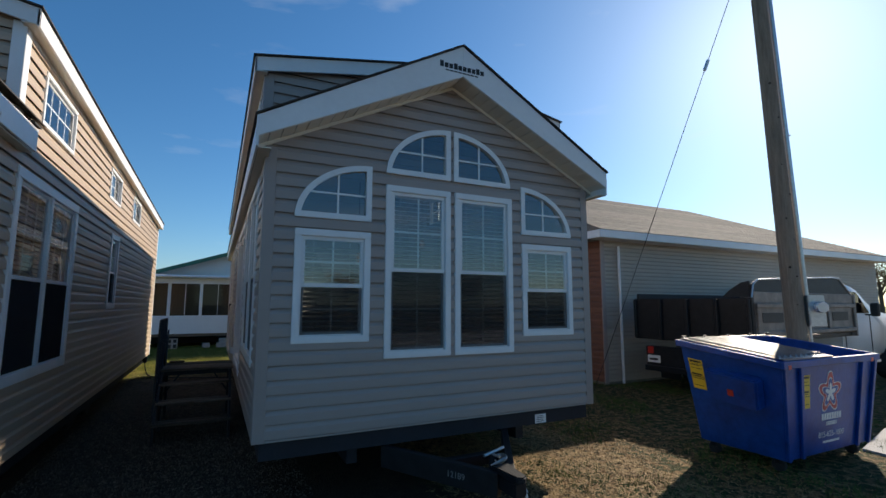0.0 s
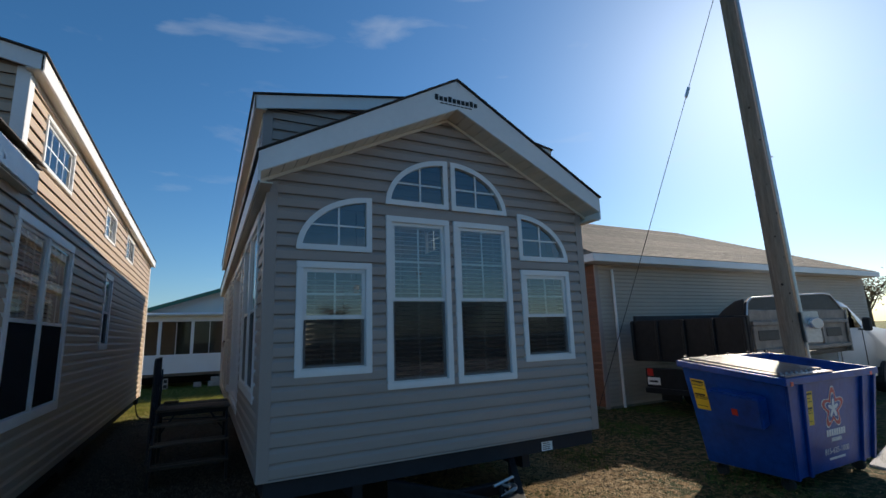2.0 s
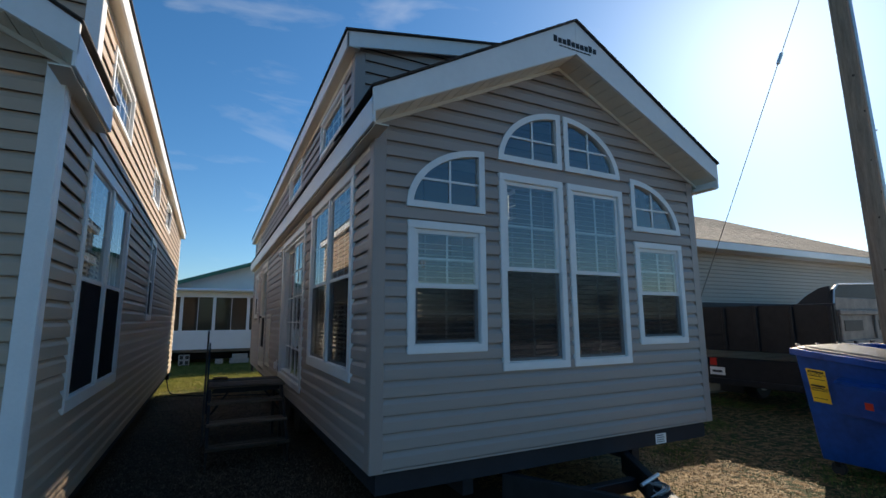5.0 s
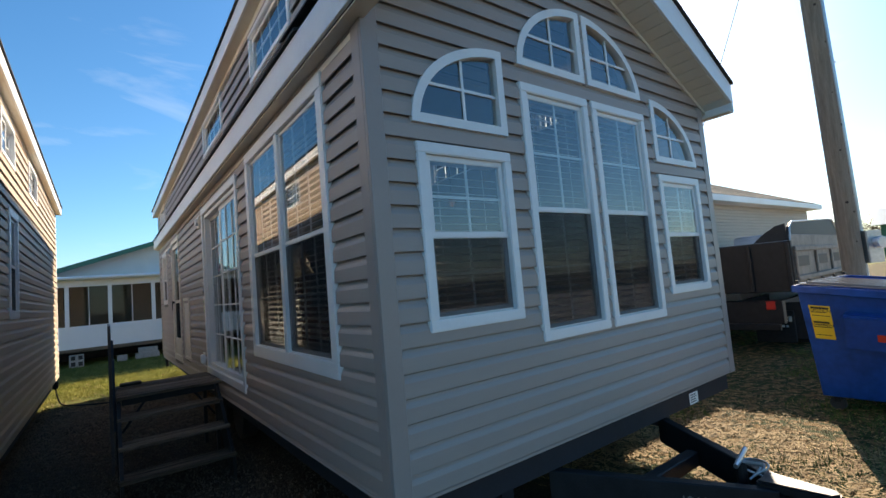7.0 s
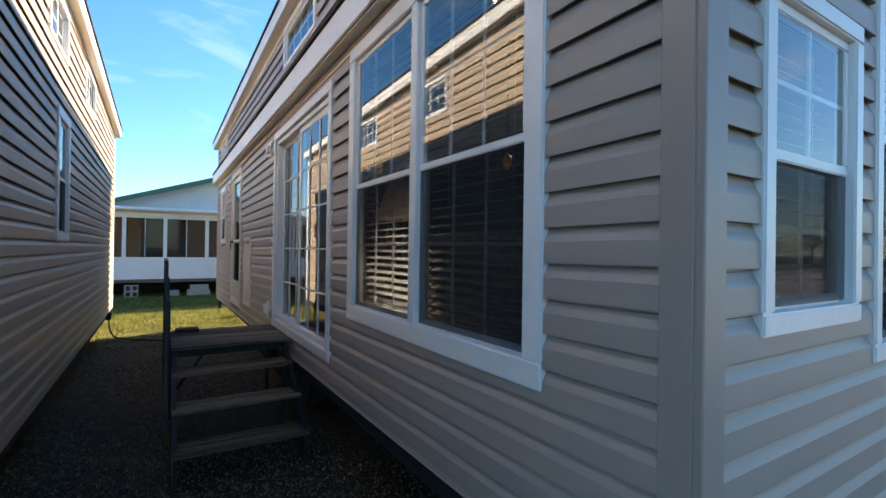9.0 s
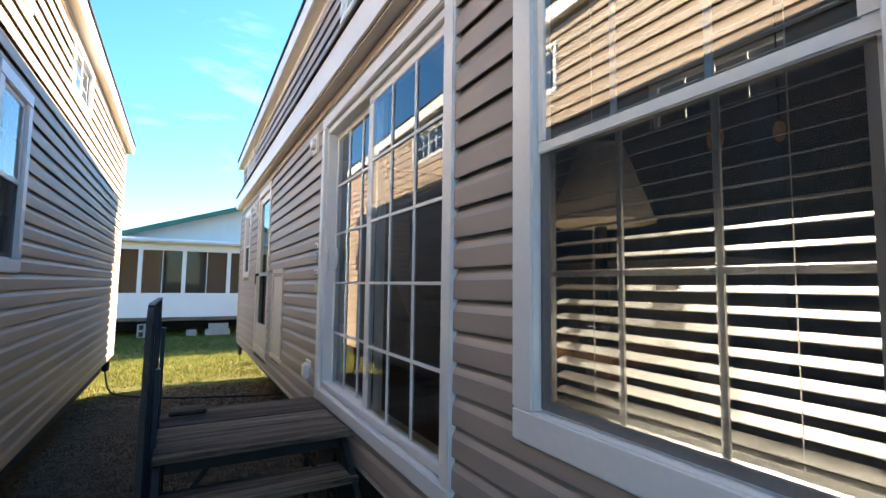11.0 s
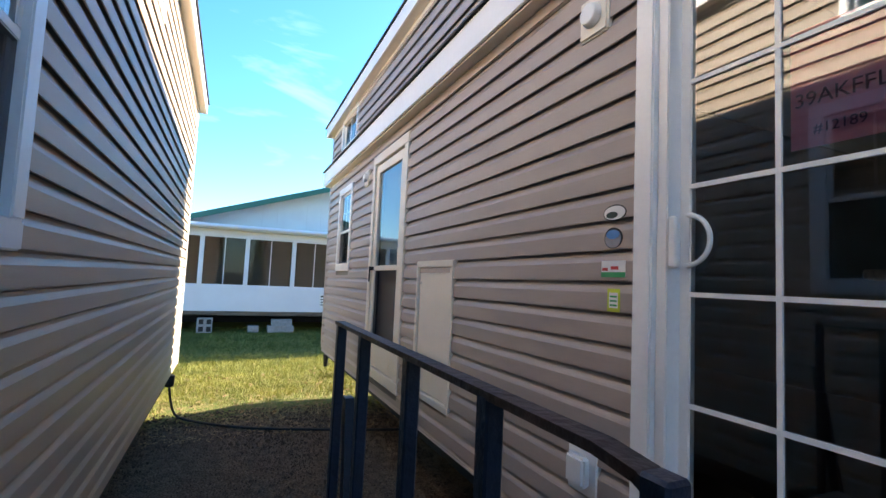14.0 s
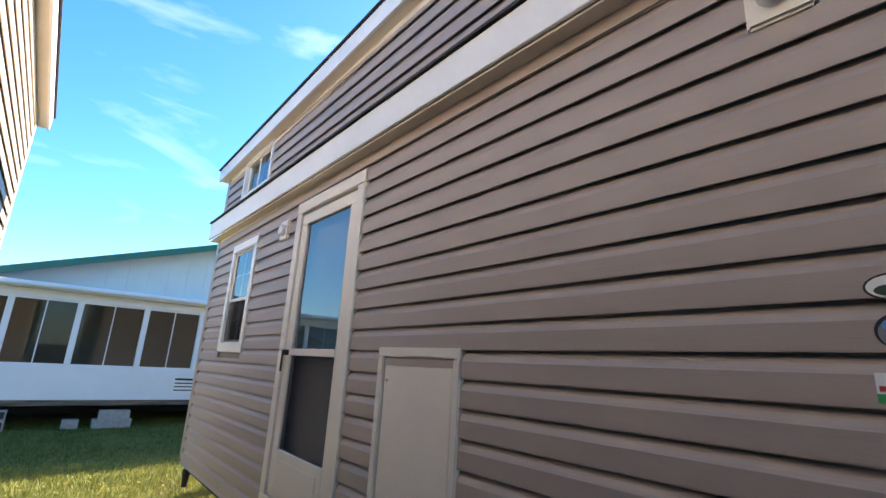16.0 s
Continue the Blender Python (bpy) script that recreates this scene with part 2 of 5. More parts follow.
def rect(a0, a1, z0, z1):
    return {"z": (z0, z1), "cut": lambda z: (a0, a1)}


def quarter(a, z, r, h, side):
    """A quarter-round opening: its square corner at (a, z), reaching r along and h up; side -1 bows to lower a, 1 to higher."""

    def cut(q):
        w = r * math.sqrt(max(0.0, 1 - ((q - z) / h) ** 2))
        return (a - w, a) if side < 0 else (a, a + w)

    return {"z": (z, z + h), "cut": cut, "round": True}


def spans(z, outline, holes):
    out = [outline(z)]
    for h in holes:
        if h["z"][0] < z < h["z"][1]:
            c, d = h["cut"](z)
            nxt = []
            for a, b in out:
                if d <= a or c >= b:
                    nxt.append((a, b))
                else:
                    if c > a:
                        nxt.append((a, c))
                    if d < b:
                        nxt.append((d, b))
            out = nxt
    return [s for s in out if s[1] - s[0] > 0.004]


def strips(z0, z1, outline, holes, more=()):
    br = {z0, z1}
    for h in holes:
        for z in h["z"]:
            if z0 < z < z1:
                br.add(z)
    br |= {z for z in more if z0 < z < z1}
    br = sorted(br)
    for lo, hi in zip(br, br[1:]):
        if hi - lo < 1e-5:
            continue
        A, B = spans(lo + 1e-5, outline, holes), spans(hi - 1e-5, outline, holes)
        if len(A) != len(B):
            A = B = spans((lo + hi) / 2, outline, holes)
        for s, t in zip(A, B):
            yield lo, hi, s, t


LAP = 0.1198


def lap_out(f):
    """Dutch-lap profile over one course: flat lower face, a cove above it."""
    pts = ((0, 0.025), (0.05, 0.0255), (0.6, 0.0242), (0.68, 0.0195), (0.8, 0.0105), (0.92, 0.006), (0.935, 0.0015), (1.0, 0.001))
    for (a, u), (b, v) in zip(pts, pts[1:]):
        if f <= b:
            return u + (v - u) * (f - a) / (b - a)
    return 0.001


def siding(W, z0, z1, outline, holes, material, parent, lap=LAP, joined=False, start=None):
    """Lapped vinyl courses, each an object of its own, cut round the openings; start: where the first course begins, if below z0."""
    k = 0
    start = z0 if start is None else start
    allbm = bmesh.new() if joined else None
    while start + k * lap < z1 - 0.01:
        c0, c1 = start + k * lap, min(start + (k + 1) * lap, z1)
        foot = max(c0, z0)
        k += 1
        runs, hi_all = [], c1
        lev = [c0 + f * lap for f in (0.05, 0.35, 0.6, 0.68, 0.8, 0.92, 0.935)]
        for lo, hi, s, t in strips(foot, c1, outline, holes, lev):
            run = next((r for r in runs if abs(r["end"][0] - s[0]) + abs(r["end"][1] - s[1]) < 0.02), None)
            if run is None:
                run = {"bm": allbm or bmesh.new()}
                runs.append(run)
            bm, run["end"] = run["bm"], t
            a, b = lap_out((lo - c0) / lap), lap_out((hi - c0) / lap)
            bm.faces.new([bm.verts.new(p) for p in (W(s[0], a, lo), W(s[1], a, lo), W(t[1], b, hi), W(t[0], b, hi))])
            if lo == foot:
                bm.faces.new([bm.verts.new(p) for p in (W(s[0], 0.019, lo), W(s[1], 0.019, lo), W(s[1], a, lo), W(s[0], a, lo))])
                up = min(lo + 0.016, hi_all)
                bm.faces.new([bm.verts.new(p) for p in (W(s[0], 0.017, up), W(s[1], 0.017, up), W(s[1], 0.019, lo), W(s[0], 0.019, lo))])
        if not joined:
            for r in runs:
                bmesh.ops.remove_doubles(r["bm"], verts=r["bm"].verts, dist=0.0005)
                part("siding_course", r["bm"], material, parent)
    if joined:
        tagged(part("siding", allbm, material, parent), kind="stuff")


def core(W, z0, z1, outline, holes, thick, material, name, parent, label=""):
    bm = bmesh.new()
    more = []
    for h in holes:
        if h.get("round"):
            more += [h["z"][0] + (h["z"][1] - h["z"][0]) * i / 12 for i in range(1, 12)]
    for lo, hi, s, t in strips(z0, z1, outline, holes, more):
        hexa(bm, [W(s[0], -thick, lo), W(s[1], -thick, lo), W(s[1], 0, lo), W(s[0], 0, lo), W(t[0], -thick, hi), W(t[1], -thick, hi), W(t[1], 0, hi), W(t[0], 0, hi)])
    return part(name, bm, material, parent, label)


def boards(W, a0, a1, z0, z1, w, win, material=None, sill=True, back=-0.03, front=0.036, name="casing", soft=0.006):
    """The four boards of a frame, each a part of its own."""
    q_ = [(a0, a1, z1 - w, z1), (a0, a0 + w, z0 + w, z1 - w), (a1 - w, a1, z0 + w, z1 - w), (a0, a1, z0, z0 + w)]
    for q in q_ if sill else q_[:3]:
        bm = bmesh.new()
        W.block(bm, q[0], q[1], back, front, q[2], q[3])
        bevel(bm, soft, 2)
        part(name, bm, material or WHITE, win)


def pane(W, a0, a1, z0, z1, out, parent, glass=None):
    """One sheet of glass facing outward."""
    bm = bmesh.new()
    f = bm.faces.new([bm.verts.new(W(a, out, z)) for a, z in ((a0, z0), (a1, z0), (a1, z1), (a0, z1))])
    f.normal_update()
    if f.normal.dot(W.n) < 0:
        f.normal_flip()
    me = bpy.data.meshes.new("pane")
    bm.to_mesh(me)
    bm.free()
    p = link_mesh("pane", me, glass or GLASS, parent, "clear reflecting glass")
    p.visible_shadow = False
    return p


def sash(W, a0, a1, z0, z1, out, cols, rows, win, name="sash", w=0.045, material=WHITE, glass=GLASS, bar=0.016, proud=0.0):
    """A glazed frame with its rails, stiles and bars."""
    boards(W, a0, a1, z0, z1, w, win, material, back=out - 0.03, front=out, name=name, soft=0.004)
    pane(W, a0 + w, a1 - w, z0 + w, z1 - w, out - 0.005, win, glass)
    for i in range(1, cols):
        bm = bmesh.new()
        a = a0 + w + (a1 - a0 - 2 * w) * i / cols
        W.block(bm, a - bar / 2, a + bar / 2, out - 0.0155 + proud, out - 0.0075 + proud, z0 + w, z1 - w)
        part("muntin", bm, material, win)
    for i in range(1, rows):
        bm = bmesh.new()
        z = z0 + w + (z1 - z0 - 2 * w) * i / rows
        W.block(bm, a0 + w, a1 - w, out - 0.0155 + proud, out - 0.007 + proud, z - bar / 2, z + bar / 2)
        part("muntin", bm, material, win)


def blind(W, a0, a1, z0, z1, out, tilt, label, group="window blinds"):
    """A venetian blind of many slats behind a window."""
    th = thing("window_blind", W((a0 + a1) / 2, out, z0), label, "blind", group)
    bm = bmesh.new()
    W.block(bm, a0, a1, out - 0.02, out + 0.02, z1 - 0.03, z1)
    part("headrail", bm, BLIND, th)
    bm = bmesh.new()
    W.block(bm, a0, a1, out - 0.02, out + 0.02, z0, z0 + 0.018)
    part("bottom_rail", bm, BLIND, th)
    pitch = 0.046
    n = int((z1 - z0 - 0.06) / pitch)
    bm = bmesh.new()
    dy, dz = 0.022 * math.cos(tilt), 0.022 * math.sin(tilt)
    hexa(bm, [W(a0, out - dy, dz), W(a1, out - dy, dz), W(a1, out + dy, -dz), W(a0, out + dy, -dz), W(a0, out - dy, dz + 0.003), W(a1, out - dy, dz + 0.003), W(a1, out + dy, 0.003 - dz), W(a0, out + dy, 0.003 - dz)])
    first = part("slat", bm, BLIND, th)
    first.location.z = z0 + 0.04
    for i in range(1, n):
        s = link_mesh("slat", first.data, None, th)
        s.location.z = z0 + 0.04 + i * pitch
    for f in (0.2, 0.8):
        bm = bmesh.new()
        a = a0 + (a1 - a0) * f
        W.block(bm, a - 0.001, a + 0.001, out + 0.024, out + 0.026, z0, z1)
        part("cord", bm, BLIND, th)
    return th


def empty_part(name, parent, label=""):
    """A part that only groups its pieces."""
    e = new(name)
    e.empty_display_size = 0.05
    e.parent = parent
    if parent.parent is None:
        e.matrix_parent_inverse = parent.matrix_basis.inverted()
    return tagged(e, label)


def hung_window(W, a0, a1, z0, z1, home, units=1, cols=2, zmid=None, w=0.075, screen=None, label="white double-hung window"):
    """A double-hung window with casing, two sashes a unit and an insect screen over the lower one."""
    win = empty_part("window", home, label)
    boards(W, a0, a1, z0, z1, w, win)
    zm = zmid or (z0 + z1) / 2
    step = (a1 - a0 - 2 * w) / units
    for i in range(units):
        b0, b1 = a0 + w + i * step, a0 + w + (i + 1) * step
        if i:
            bm = bmesh.new()
            W.block(bm, b0 - 0.035, b0 + 0.035, -0.03, 0.034, z0 + w, z1 - w)
            bevel(bm, 0.005)
            part("mullion", bm, WHITE, win)
            b0 += 0.035
        if i < units - 1:
            b1 -= 0.035
        sash(W, b0, b1, zm - 0.02, z1 - w, 0.012, cols, 2, win, "upper_sash", 0.035)
        sash(W, b0, b1, z0 + w, zm + 0.02, -0.006, cols, 2, win, "lower_sash", 0.035)
        bm = bmesh.new()
        W.block(bm, b0 + 0.012, b1 - 0.012, 0.008, 0.0095, z0 + w + 0.012, zm - 0.022)
        part("insect_screen", bm, screen or SCREEN, win, "dark insect screen")
    return win


def quarter_window(W, a, z, r, h, side, home, w=0.055):
    """A quarter-round fixed window with a curved frame."""
    n = 20

    def rim(r_, h_, da, dz):
        return [(a + side * (da + r_ * math.cos(math.pi / 2 * i / n)), z + dz + h_ * math.sin(math.pi / 2 * i / n)) for i in range(n + 1)]

    outer = [(a, z)] + rim(r, h, 0, 0)
    ins = [(a + side * w, z + w)]
    for i in range(n + 1):
        t = math.pi / 2 * i / n
        ins.append((max(w, (r - w) * math.cos(t)) * side + a, z + max(w, (h - w) * math.sin(t))))
    bm = bmesh.new()
    m = len(outer)
    rings = []
    for o, pl in ((-0.03, outer), (0.034, outer), (0.034, ins), (-0.03, ins)):
        rings.append([bm.verts.new(W(p, o, q)) for p, q in pl])
    for k in range(4):
        A, B = rings[k], rings[(k + 1) % 4]
        for i in range(m):
            bm.faces.new((A[i], A[(i + 1) % m], B[(i + 1) % m], B[i]))
    win = part("window", bm, WHITE, home, "white quarter-round transom window")
    g = bmesh.new()
    f = g.faces.new([g.verts.new(W(p, 0.0, q)) for p, q in ins])
    f.normal_update()
    if f.normal.dot(W.n) < 0:
        f.normal_flip()
    me = bpy.data.meshes.new("pane")
    g.to_mesh(me)
    g.free()
    link_mesh("pane", me, GLASS, win, "clear reflecting glass").visible_shadow = False
    for f, vert in ((0.45, True), (0.45, False)):
        bm = bmesh.new()
        if vert:
            x = a + side * r * f
            top = z + (h - w) * math.sqrt(1 - (r * f / (r - w)) ** 2)
            W.block(bm, x - 0.009, x + 0.009, 0.001, 0.01, z + w, top)
        else:
            q = z + h * f
            reach = (r - w) * math.sqrt(1 - (h * f / (h - w)) ** 2)
            s = sorted((a + side * w, a + side * reach))
            W.block(bm, s[0], s[1], 0.001, 0.0105, q - 0.009, q + 0.009)
        part("muntin", bm, WHITE, win)
    return win

# ---------------------------------------------------------------- ground


def ground_mat():
    m = bpy.data.materials.new("yard_ground")
    m.use_nodes = True
    nt, b = m.node_tree, m.node_tree.nodes["Principled BSDF"]
    N, L = nt.nodes.new, nt.links.new
    co = N("ShaderNodeTexCoord")
    sep = N("ShaderNodeSeparateXYZ")
    L(co.outputs["Object"], sep.inputs[0])

    def noise_(scale, detail=6):
        n = N("ShaderNodeTexNoise")
        n.inputs["Scale"].default_value, n.inputs["Detail"].default_value = scale, detail
        L(co.outputs["Object"], n.inputs[0])
        return n.outputs[0]

    def ramp_(src, stops):
        r = N("ShaderNodeValToRGB")
        e = r.color_ramp.elements
        while len(e) < len(stops):
            e.new(0.5)
        for q, (p, c) in zip(e, stops):
            q.position, q.color = p, (*c, 1)
        L(src, r.inputs[0])
        return r.outputs[0]

    def math_(op, a, c=None, v=None):
        q = N("ShaderNodeMath")
        q.operation = op
        L(a, q.inputs[0])
        if c is not None:
            L(c, q.inputs[1])
        if v is not None:
            q.inputs[1].default_value = v
        return q.outputs[0]

    def step(src, lo, hi):
        r = N("ShaderNodeMapRange")
        r.inputs[1].default_value, r.inputs[2].default_value = lo, hi
        L(src, r.inputs[0])
        return r.outputs[0]

    def mix(f, a, c):
        q = N("ShaderNodeMix")
        q.data_type = "RGBA"
        L(f, q.inputs[0]), L(a, q.inputs[6]), L(c, q.inputs[7])
        return q.outputs[2]

    fine, mid, big = noise_(70), noise_(9), noise_(0.9)
    vor = N("ShaderNodeTexVoronoi")
    vor.inputs["Scale"].default_value = 55
    L(co.outputs["Object"], vor.inputs[0])
    gravel = mix(step(vor.outputs["Distance"], 0.1, 0.6), ramp_(fine, ((0.3, (0.052, 0.036, 0.022)), (0.7, (0.13, 0.094, 0.062)))), ramp_(mid, ((0.3, (0.018, 0.012, 0.008)), (0.7, (0.048, 0.033, 0.021)))))
    straw = mix(step(mid, 0.4, 0.62), ramp_(fine, ((0.3, (0.05, 0.028, 0.011)), (0.7, (0.3, 0.19, 0.08)))), ramp_(fine, ((0.3, (0.016, 0.011, 0.006)), (0.7, (0.09, 0.06, 0.028)))))
    # grass toned as lit; the green on the right has shade in its colour
    grass = mix(step(mid, 0.38, 0.66), ramp_(fine, ((0.3, (0.06, 0.09, 0.015)), (0.7, (0.17, 0.2, 0.035)))), ramp_(fine, ((0.3, (0.1, 0.1, 0.025)), (0.7, (0.28, 0.22, 0.08)))))
    shaded_turf = ramp_(fine, ((0.3, (0.012, 0.02, 0.005)), (0.7, (0.05, 0.062, 0.014))))
    wob = math_("MULTIPLY", math_("SUBTRACT", big, v=0.5), v=2.2)
    wob2 = math_("MULTIPLY", math_("SUBTRACT", mid, v=0.5), v=1.0)
    yy = math_("ADD", math_("ADD", sep.outputs[1], wob), wob2)
    xx = math_("ADD", math_("ADD", sep.outputs[0], wob), wob2)
    right = step(xx, 2.3, 3.4)
    # dry tan earth with fine grit behind the steps
    earth = mix(step(vor.outputs["Distance"], 0.1, 0.6), ramp_(fine, ((0.3, (0.11, 0.076, 0.046)), (0.7, (0.24, 0.175, 0.115)))), ramp_(mid, ((0.3, (0.045, 0.03, 0.018)), (0.7, (0.14, 0.098, 0.06)))))
    gravel = mix(step(yy, 9.6, 12.0), gravel, earth)
    base = mix(right, gravel, straw)
    # patches of green among the straw, darkened and widened past x 4.4 to paint shade
    green = math_("MULTIPLY", math_("MAXIMUM", step(big, 0.44, 0.54), step(xx, 4.4, 5.8)), right)
    base = mix(math_("MULTIPLY", green, step(mid, 0.42, 0.55)), base, shaded_turf)
    base = mix(step(yy, 14.3, 15.2), base, grass)
    L(base, b.inputs["Base Color"])
    b.inputs["Roughness"].default_value = 0.95
    b.inputs["Specular IOR Level"].default_value = 0.2
    bp = N("ShaderNodeBump")
    bp.inputs["Strength"].default_value, bp.inputs["Distance"].default_value = 0.7, 0.02
    L(math_("ADD", fine, vor.outputs["Distance"]), bp.inputs["Height"]), L(bp.outputs[0], b.inputs["Normal"])
    return m


GROUND = ground_mat()
bm = bmesh.new()
xs = [-900, -300, -90, -40] + [-20 + i for i in range(41)] + [40, 90, 300, 900]
ys = [-900, -300, -90, -40] + [-10 + i for i in range(41)] + [50, 90, 300, 900]
grid = [[bm.verts.new((x, y, (0.02 * noise.noise(Vector((x * 0.6, y * 0.6, 0))) - 0.01) if abs(x) < 25 and abs(y - 8) < 25 else -0.01)) for x in xs] for y in ys]
for j in range(len(ys) - 1):
    for i in range(len(xs) - 1):
        bm.faces.new((grid[j][i], grid[j][i + 1], grid[j + 1][i + 1], grid[j + 1][i]))
solid("ground", bm, GROUND, "gravel and straw yard with patchy grass", "ground", kind="structure")


def scatter(name, area, count, make, material, label, category, seed, keep=None):
    """Many small pieces too many to count, as one object."""
    rnd = random.Random(seed)
    vs, fs = [], []
    for _ in range(count):
        x, y = rnd.uniform(area[0], area[1]), rnd.uniform(area[2], area[3])
        if keep and not keep(x, y, rnd):
            continue
        make(rnd, x, y, vs, fs)
    me = bpy.data.meshes.new(name)
    me.from_pydata(vs, [], fs)
    return tagged(link_mesh(name, me, material, None), label, category, kind="stuff")


def blade(rnd, x, y, vs, fs):
    for _ in range(4):
        a, h, w = rnd.uniform(0, 6.28), rnd.uniform(0.025, 0.075), rnd.uniform(0.002, 0.005)
        ox, oy = x + rnd.uniform(-0.03, 0.03), y + rnd.uniform(-0.03, 0.03)
        lx, ly = rnd.uniform(-0.035, 0.035), rnd.uniform(-0.035, 0.035)
        k = len(vs)
        vs += [(ox - w * math.cos(a), oy - w * math.sin(a), -0.01), (ox + w * math.cos(a), oy + w * math.sin(a), -0.01), (ox + lx, oy + ly, h)]
        fs.append((k, k + 1, k + 2))


def straw(rnd, x, y, vs, fs):
    a, l, w, z = rnd.uniform(0, 6.28), rnd.uniform(0.012, 0.04), rnd.uniform(0.002, 0.006), rnd.uniform(0.002, 0.018)
    t = rnd.uniform(-0.008, 0.012)
    c, s = math.cos(a), math.sin(a)
    k = len(vs)
    vs += [(x - l * c - w * s, y - l * s + w * c, z), (x - l * c + w * s, y - l * s - w * c, z), (x + l * c + w * s, y + l * s - w * c, z + t), (x + l * c - w * s, y + l * s + w * c, z + t)]
    fs.append((k, k + 1, k + 2, k + 3))


def leaf(rnd, x, y, vs, fs):
    a, l, w, z = rnd.uniform(0, 6.28), rnd.uniform(0.02, 0.045), rnd.uniform(0.012, 0.028), rnd.uniform(0.01, 0.05)
    c, s = math.cos(a), math.sin(a)
    u1, u2, u3 = (rnd.uniform(-0.015, 0.02) for _ in range(3))
    k = len(vs)
    vs += [(x - l * c, y - l * s, z + u1), (x + w * s, y - w * c, z), (x + l * c, y + l * s, z + u2), (x - w * s, y + w * c, z + u3)]
    fs += [(k, k + 1, k + 2), (k, k + 2, k + 3)]


def leaf_chip(rnd, x, y, vs, fs):
    a, l, w, z = rnd.uniform(0, 6.28), rnd.uniform(0.01, 0.024), rnd.uniform(0.005, 0.012), rnd.uniform(0.006, 0.022)
    c, s = math.cos(a), math.sin(a)
    u1, u2 = rnd.uniform(-0.006, 0.014), rnd.uniform(-0.006, 0.014)
    k = len(vs)
    vs += [(x - l * c, y - l * s, z + u1), (x + w * s, y - w * c, z), (x + l * c, y + l * s, z + u2), (x - w * s, y + w * c, z)]
    fs += [(k, k + 1, k + 2), (k, k + 2, k + 3)]


def pebble(rnd, x, y, vs, fs):
    r, z = rnd.uniform(0.004, 0.013), 0.0
    k = len(vs)
    vs += [(x - r, y - r * 0.6, z - 0.01), (x + r, y - r * 0.8, z - 0.01), (x + r * 0.3, y + r, z - 0.01), (x + rnd.uniform(-0.3, 0.3) * r, y, z + r * 0.8)]
    fs += [(k, k + 1, k + 3), (k + 1, k + 2, k + 3), (k + 2, k, k + 3)]


BLADES = mat("grass_blades", (0.06, 0.11, 0.02), 0.7, vary=0.4, scale=3, second=(0.13, 0.18, 0.04), spec=0.3)
# yellowing blades, also brightened in colour to stand in for sunlight
BLADES_DRY_LIT = mat("yellowing_sunlit_blades", (0.2, 0.25, 0.04), 0.7, vary=0.3, scale=2.2, second=(0.48, 0.44, 0.11), spec=0.3)
DRY_LEAF = mat("fallen_leaves", (0.2, 0.115, 0.045), 0.75, vary=0.5, scale=13, second=(0.48, 0.31, 0.13), spec=0.2)
DRY = mat("dry_leaf_litter", (0.23, 0.135, 0.055), 0.8, vary=0.55, scale=9, second=(0.5, 0.34, 0.15), spec=0.2)
PEB = mat("loose_gravel", (0.07, 0.052, 0.037), 0.9, vary=0.5, scale=11, second=(0.17, 0.135, 0.1), spec=0.2)
patch = lambda x, y, s: noise.noise(Vector((x * s, y * s, 3.0)))
# blade colour changes near y 18.3 to 19.5, where sun gives way to shade
scatter("grass", (-4, 7, 18.3, 24.5), 24000, blade, BLADES, "short dense green grass behind the homes", "grass", 1, lambda x, y, r: patch(x, y, 0.7) + 1.2 > r.uniform(0.4, 1.6) and y > 18.2 + r.uniform(0, 1.2))
scatter("grass", (-4, 7, 14.7, 19.5), 34000, blade, BLADES_DRY_LIT, "short yellowing grass along the gravel edge, coloured brighter as if sunlit", "grass", 6, lambda x, y, r: patch(x, y, 0.9) + 0.45 * min(1.2, y - 15.4) > r.uniform(-0.5, 0.4) and y < 18.3 + r.uniform(0, 1.2))
scatter("grass", (3.2, 14, 1.5, 9.5), 26000, blade, BLADES, "sparse tufts of grass in dry litter", "grass", 2, lambda x, y, r: patch(x, y, 0.9) > r.uniform(0.0, 0.4))
# pale litter thinned past x 4.9 to help darken the shaded ground
scatter("leaf_litter", (2.2, 9, 1.5, 9), 60000, straw, DRY, "dry straw and wood-chip litter on the ground", "litter", 3, lambda x, y, r: r.random() < min(1 if x < 4.9 else 0.16, (x - 2.0 + patch(x, y, 1.1)) / 1.1, (y - 1.3) / 0.9))
scatter("leaf_litter", (-3, 4, 14.6, 18.0), 700, leaf, DRY_LEAF, "curled fallen leaves on the grass", "leaves", 7, lambda x, y, r: patch(x, y, 1.6) > r.uniform(-0.5, 0.5))
scatter("leaf_litter", (2.4, 6.2, 2.2, 7.2), 9000, leaf_chip, DRY_LEAF, "curled tan leaves and wood chips on the ground", "leaves", 8, lambda x, y, r: patch(x, y, 1.3) > r.uniform(-0.9, 0.6) and r.random() < (x - 2.2) / 1.2)
scatter("leaf_litter", (-3, 4, 13.8, 17), 6000, straw, DRY, "dry leaves along the grass edge", "litter", 4)
scatter("gravel", (-1.6, 1.2, 3.5, 15), 22000, pebble, PEB, "loose gravel between the homes", "gravel", 5)

bm = bmesh.new()
prism(bm, [(7.95, 3.55, -0.03), (7.6, 1.0, -0.03), (7.4, -20, -0.03), (60, -20, -0.03), (60, 4.2, -0.03), (17, 4.4, -0.03), (9.5, 3.9, -0.03)], (0, 0, 0.055))
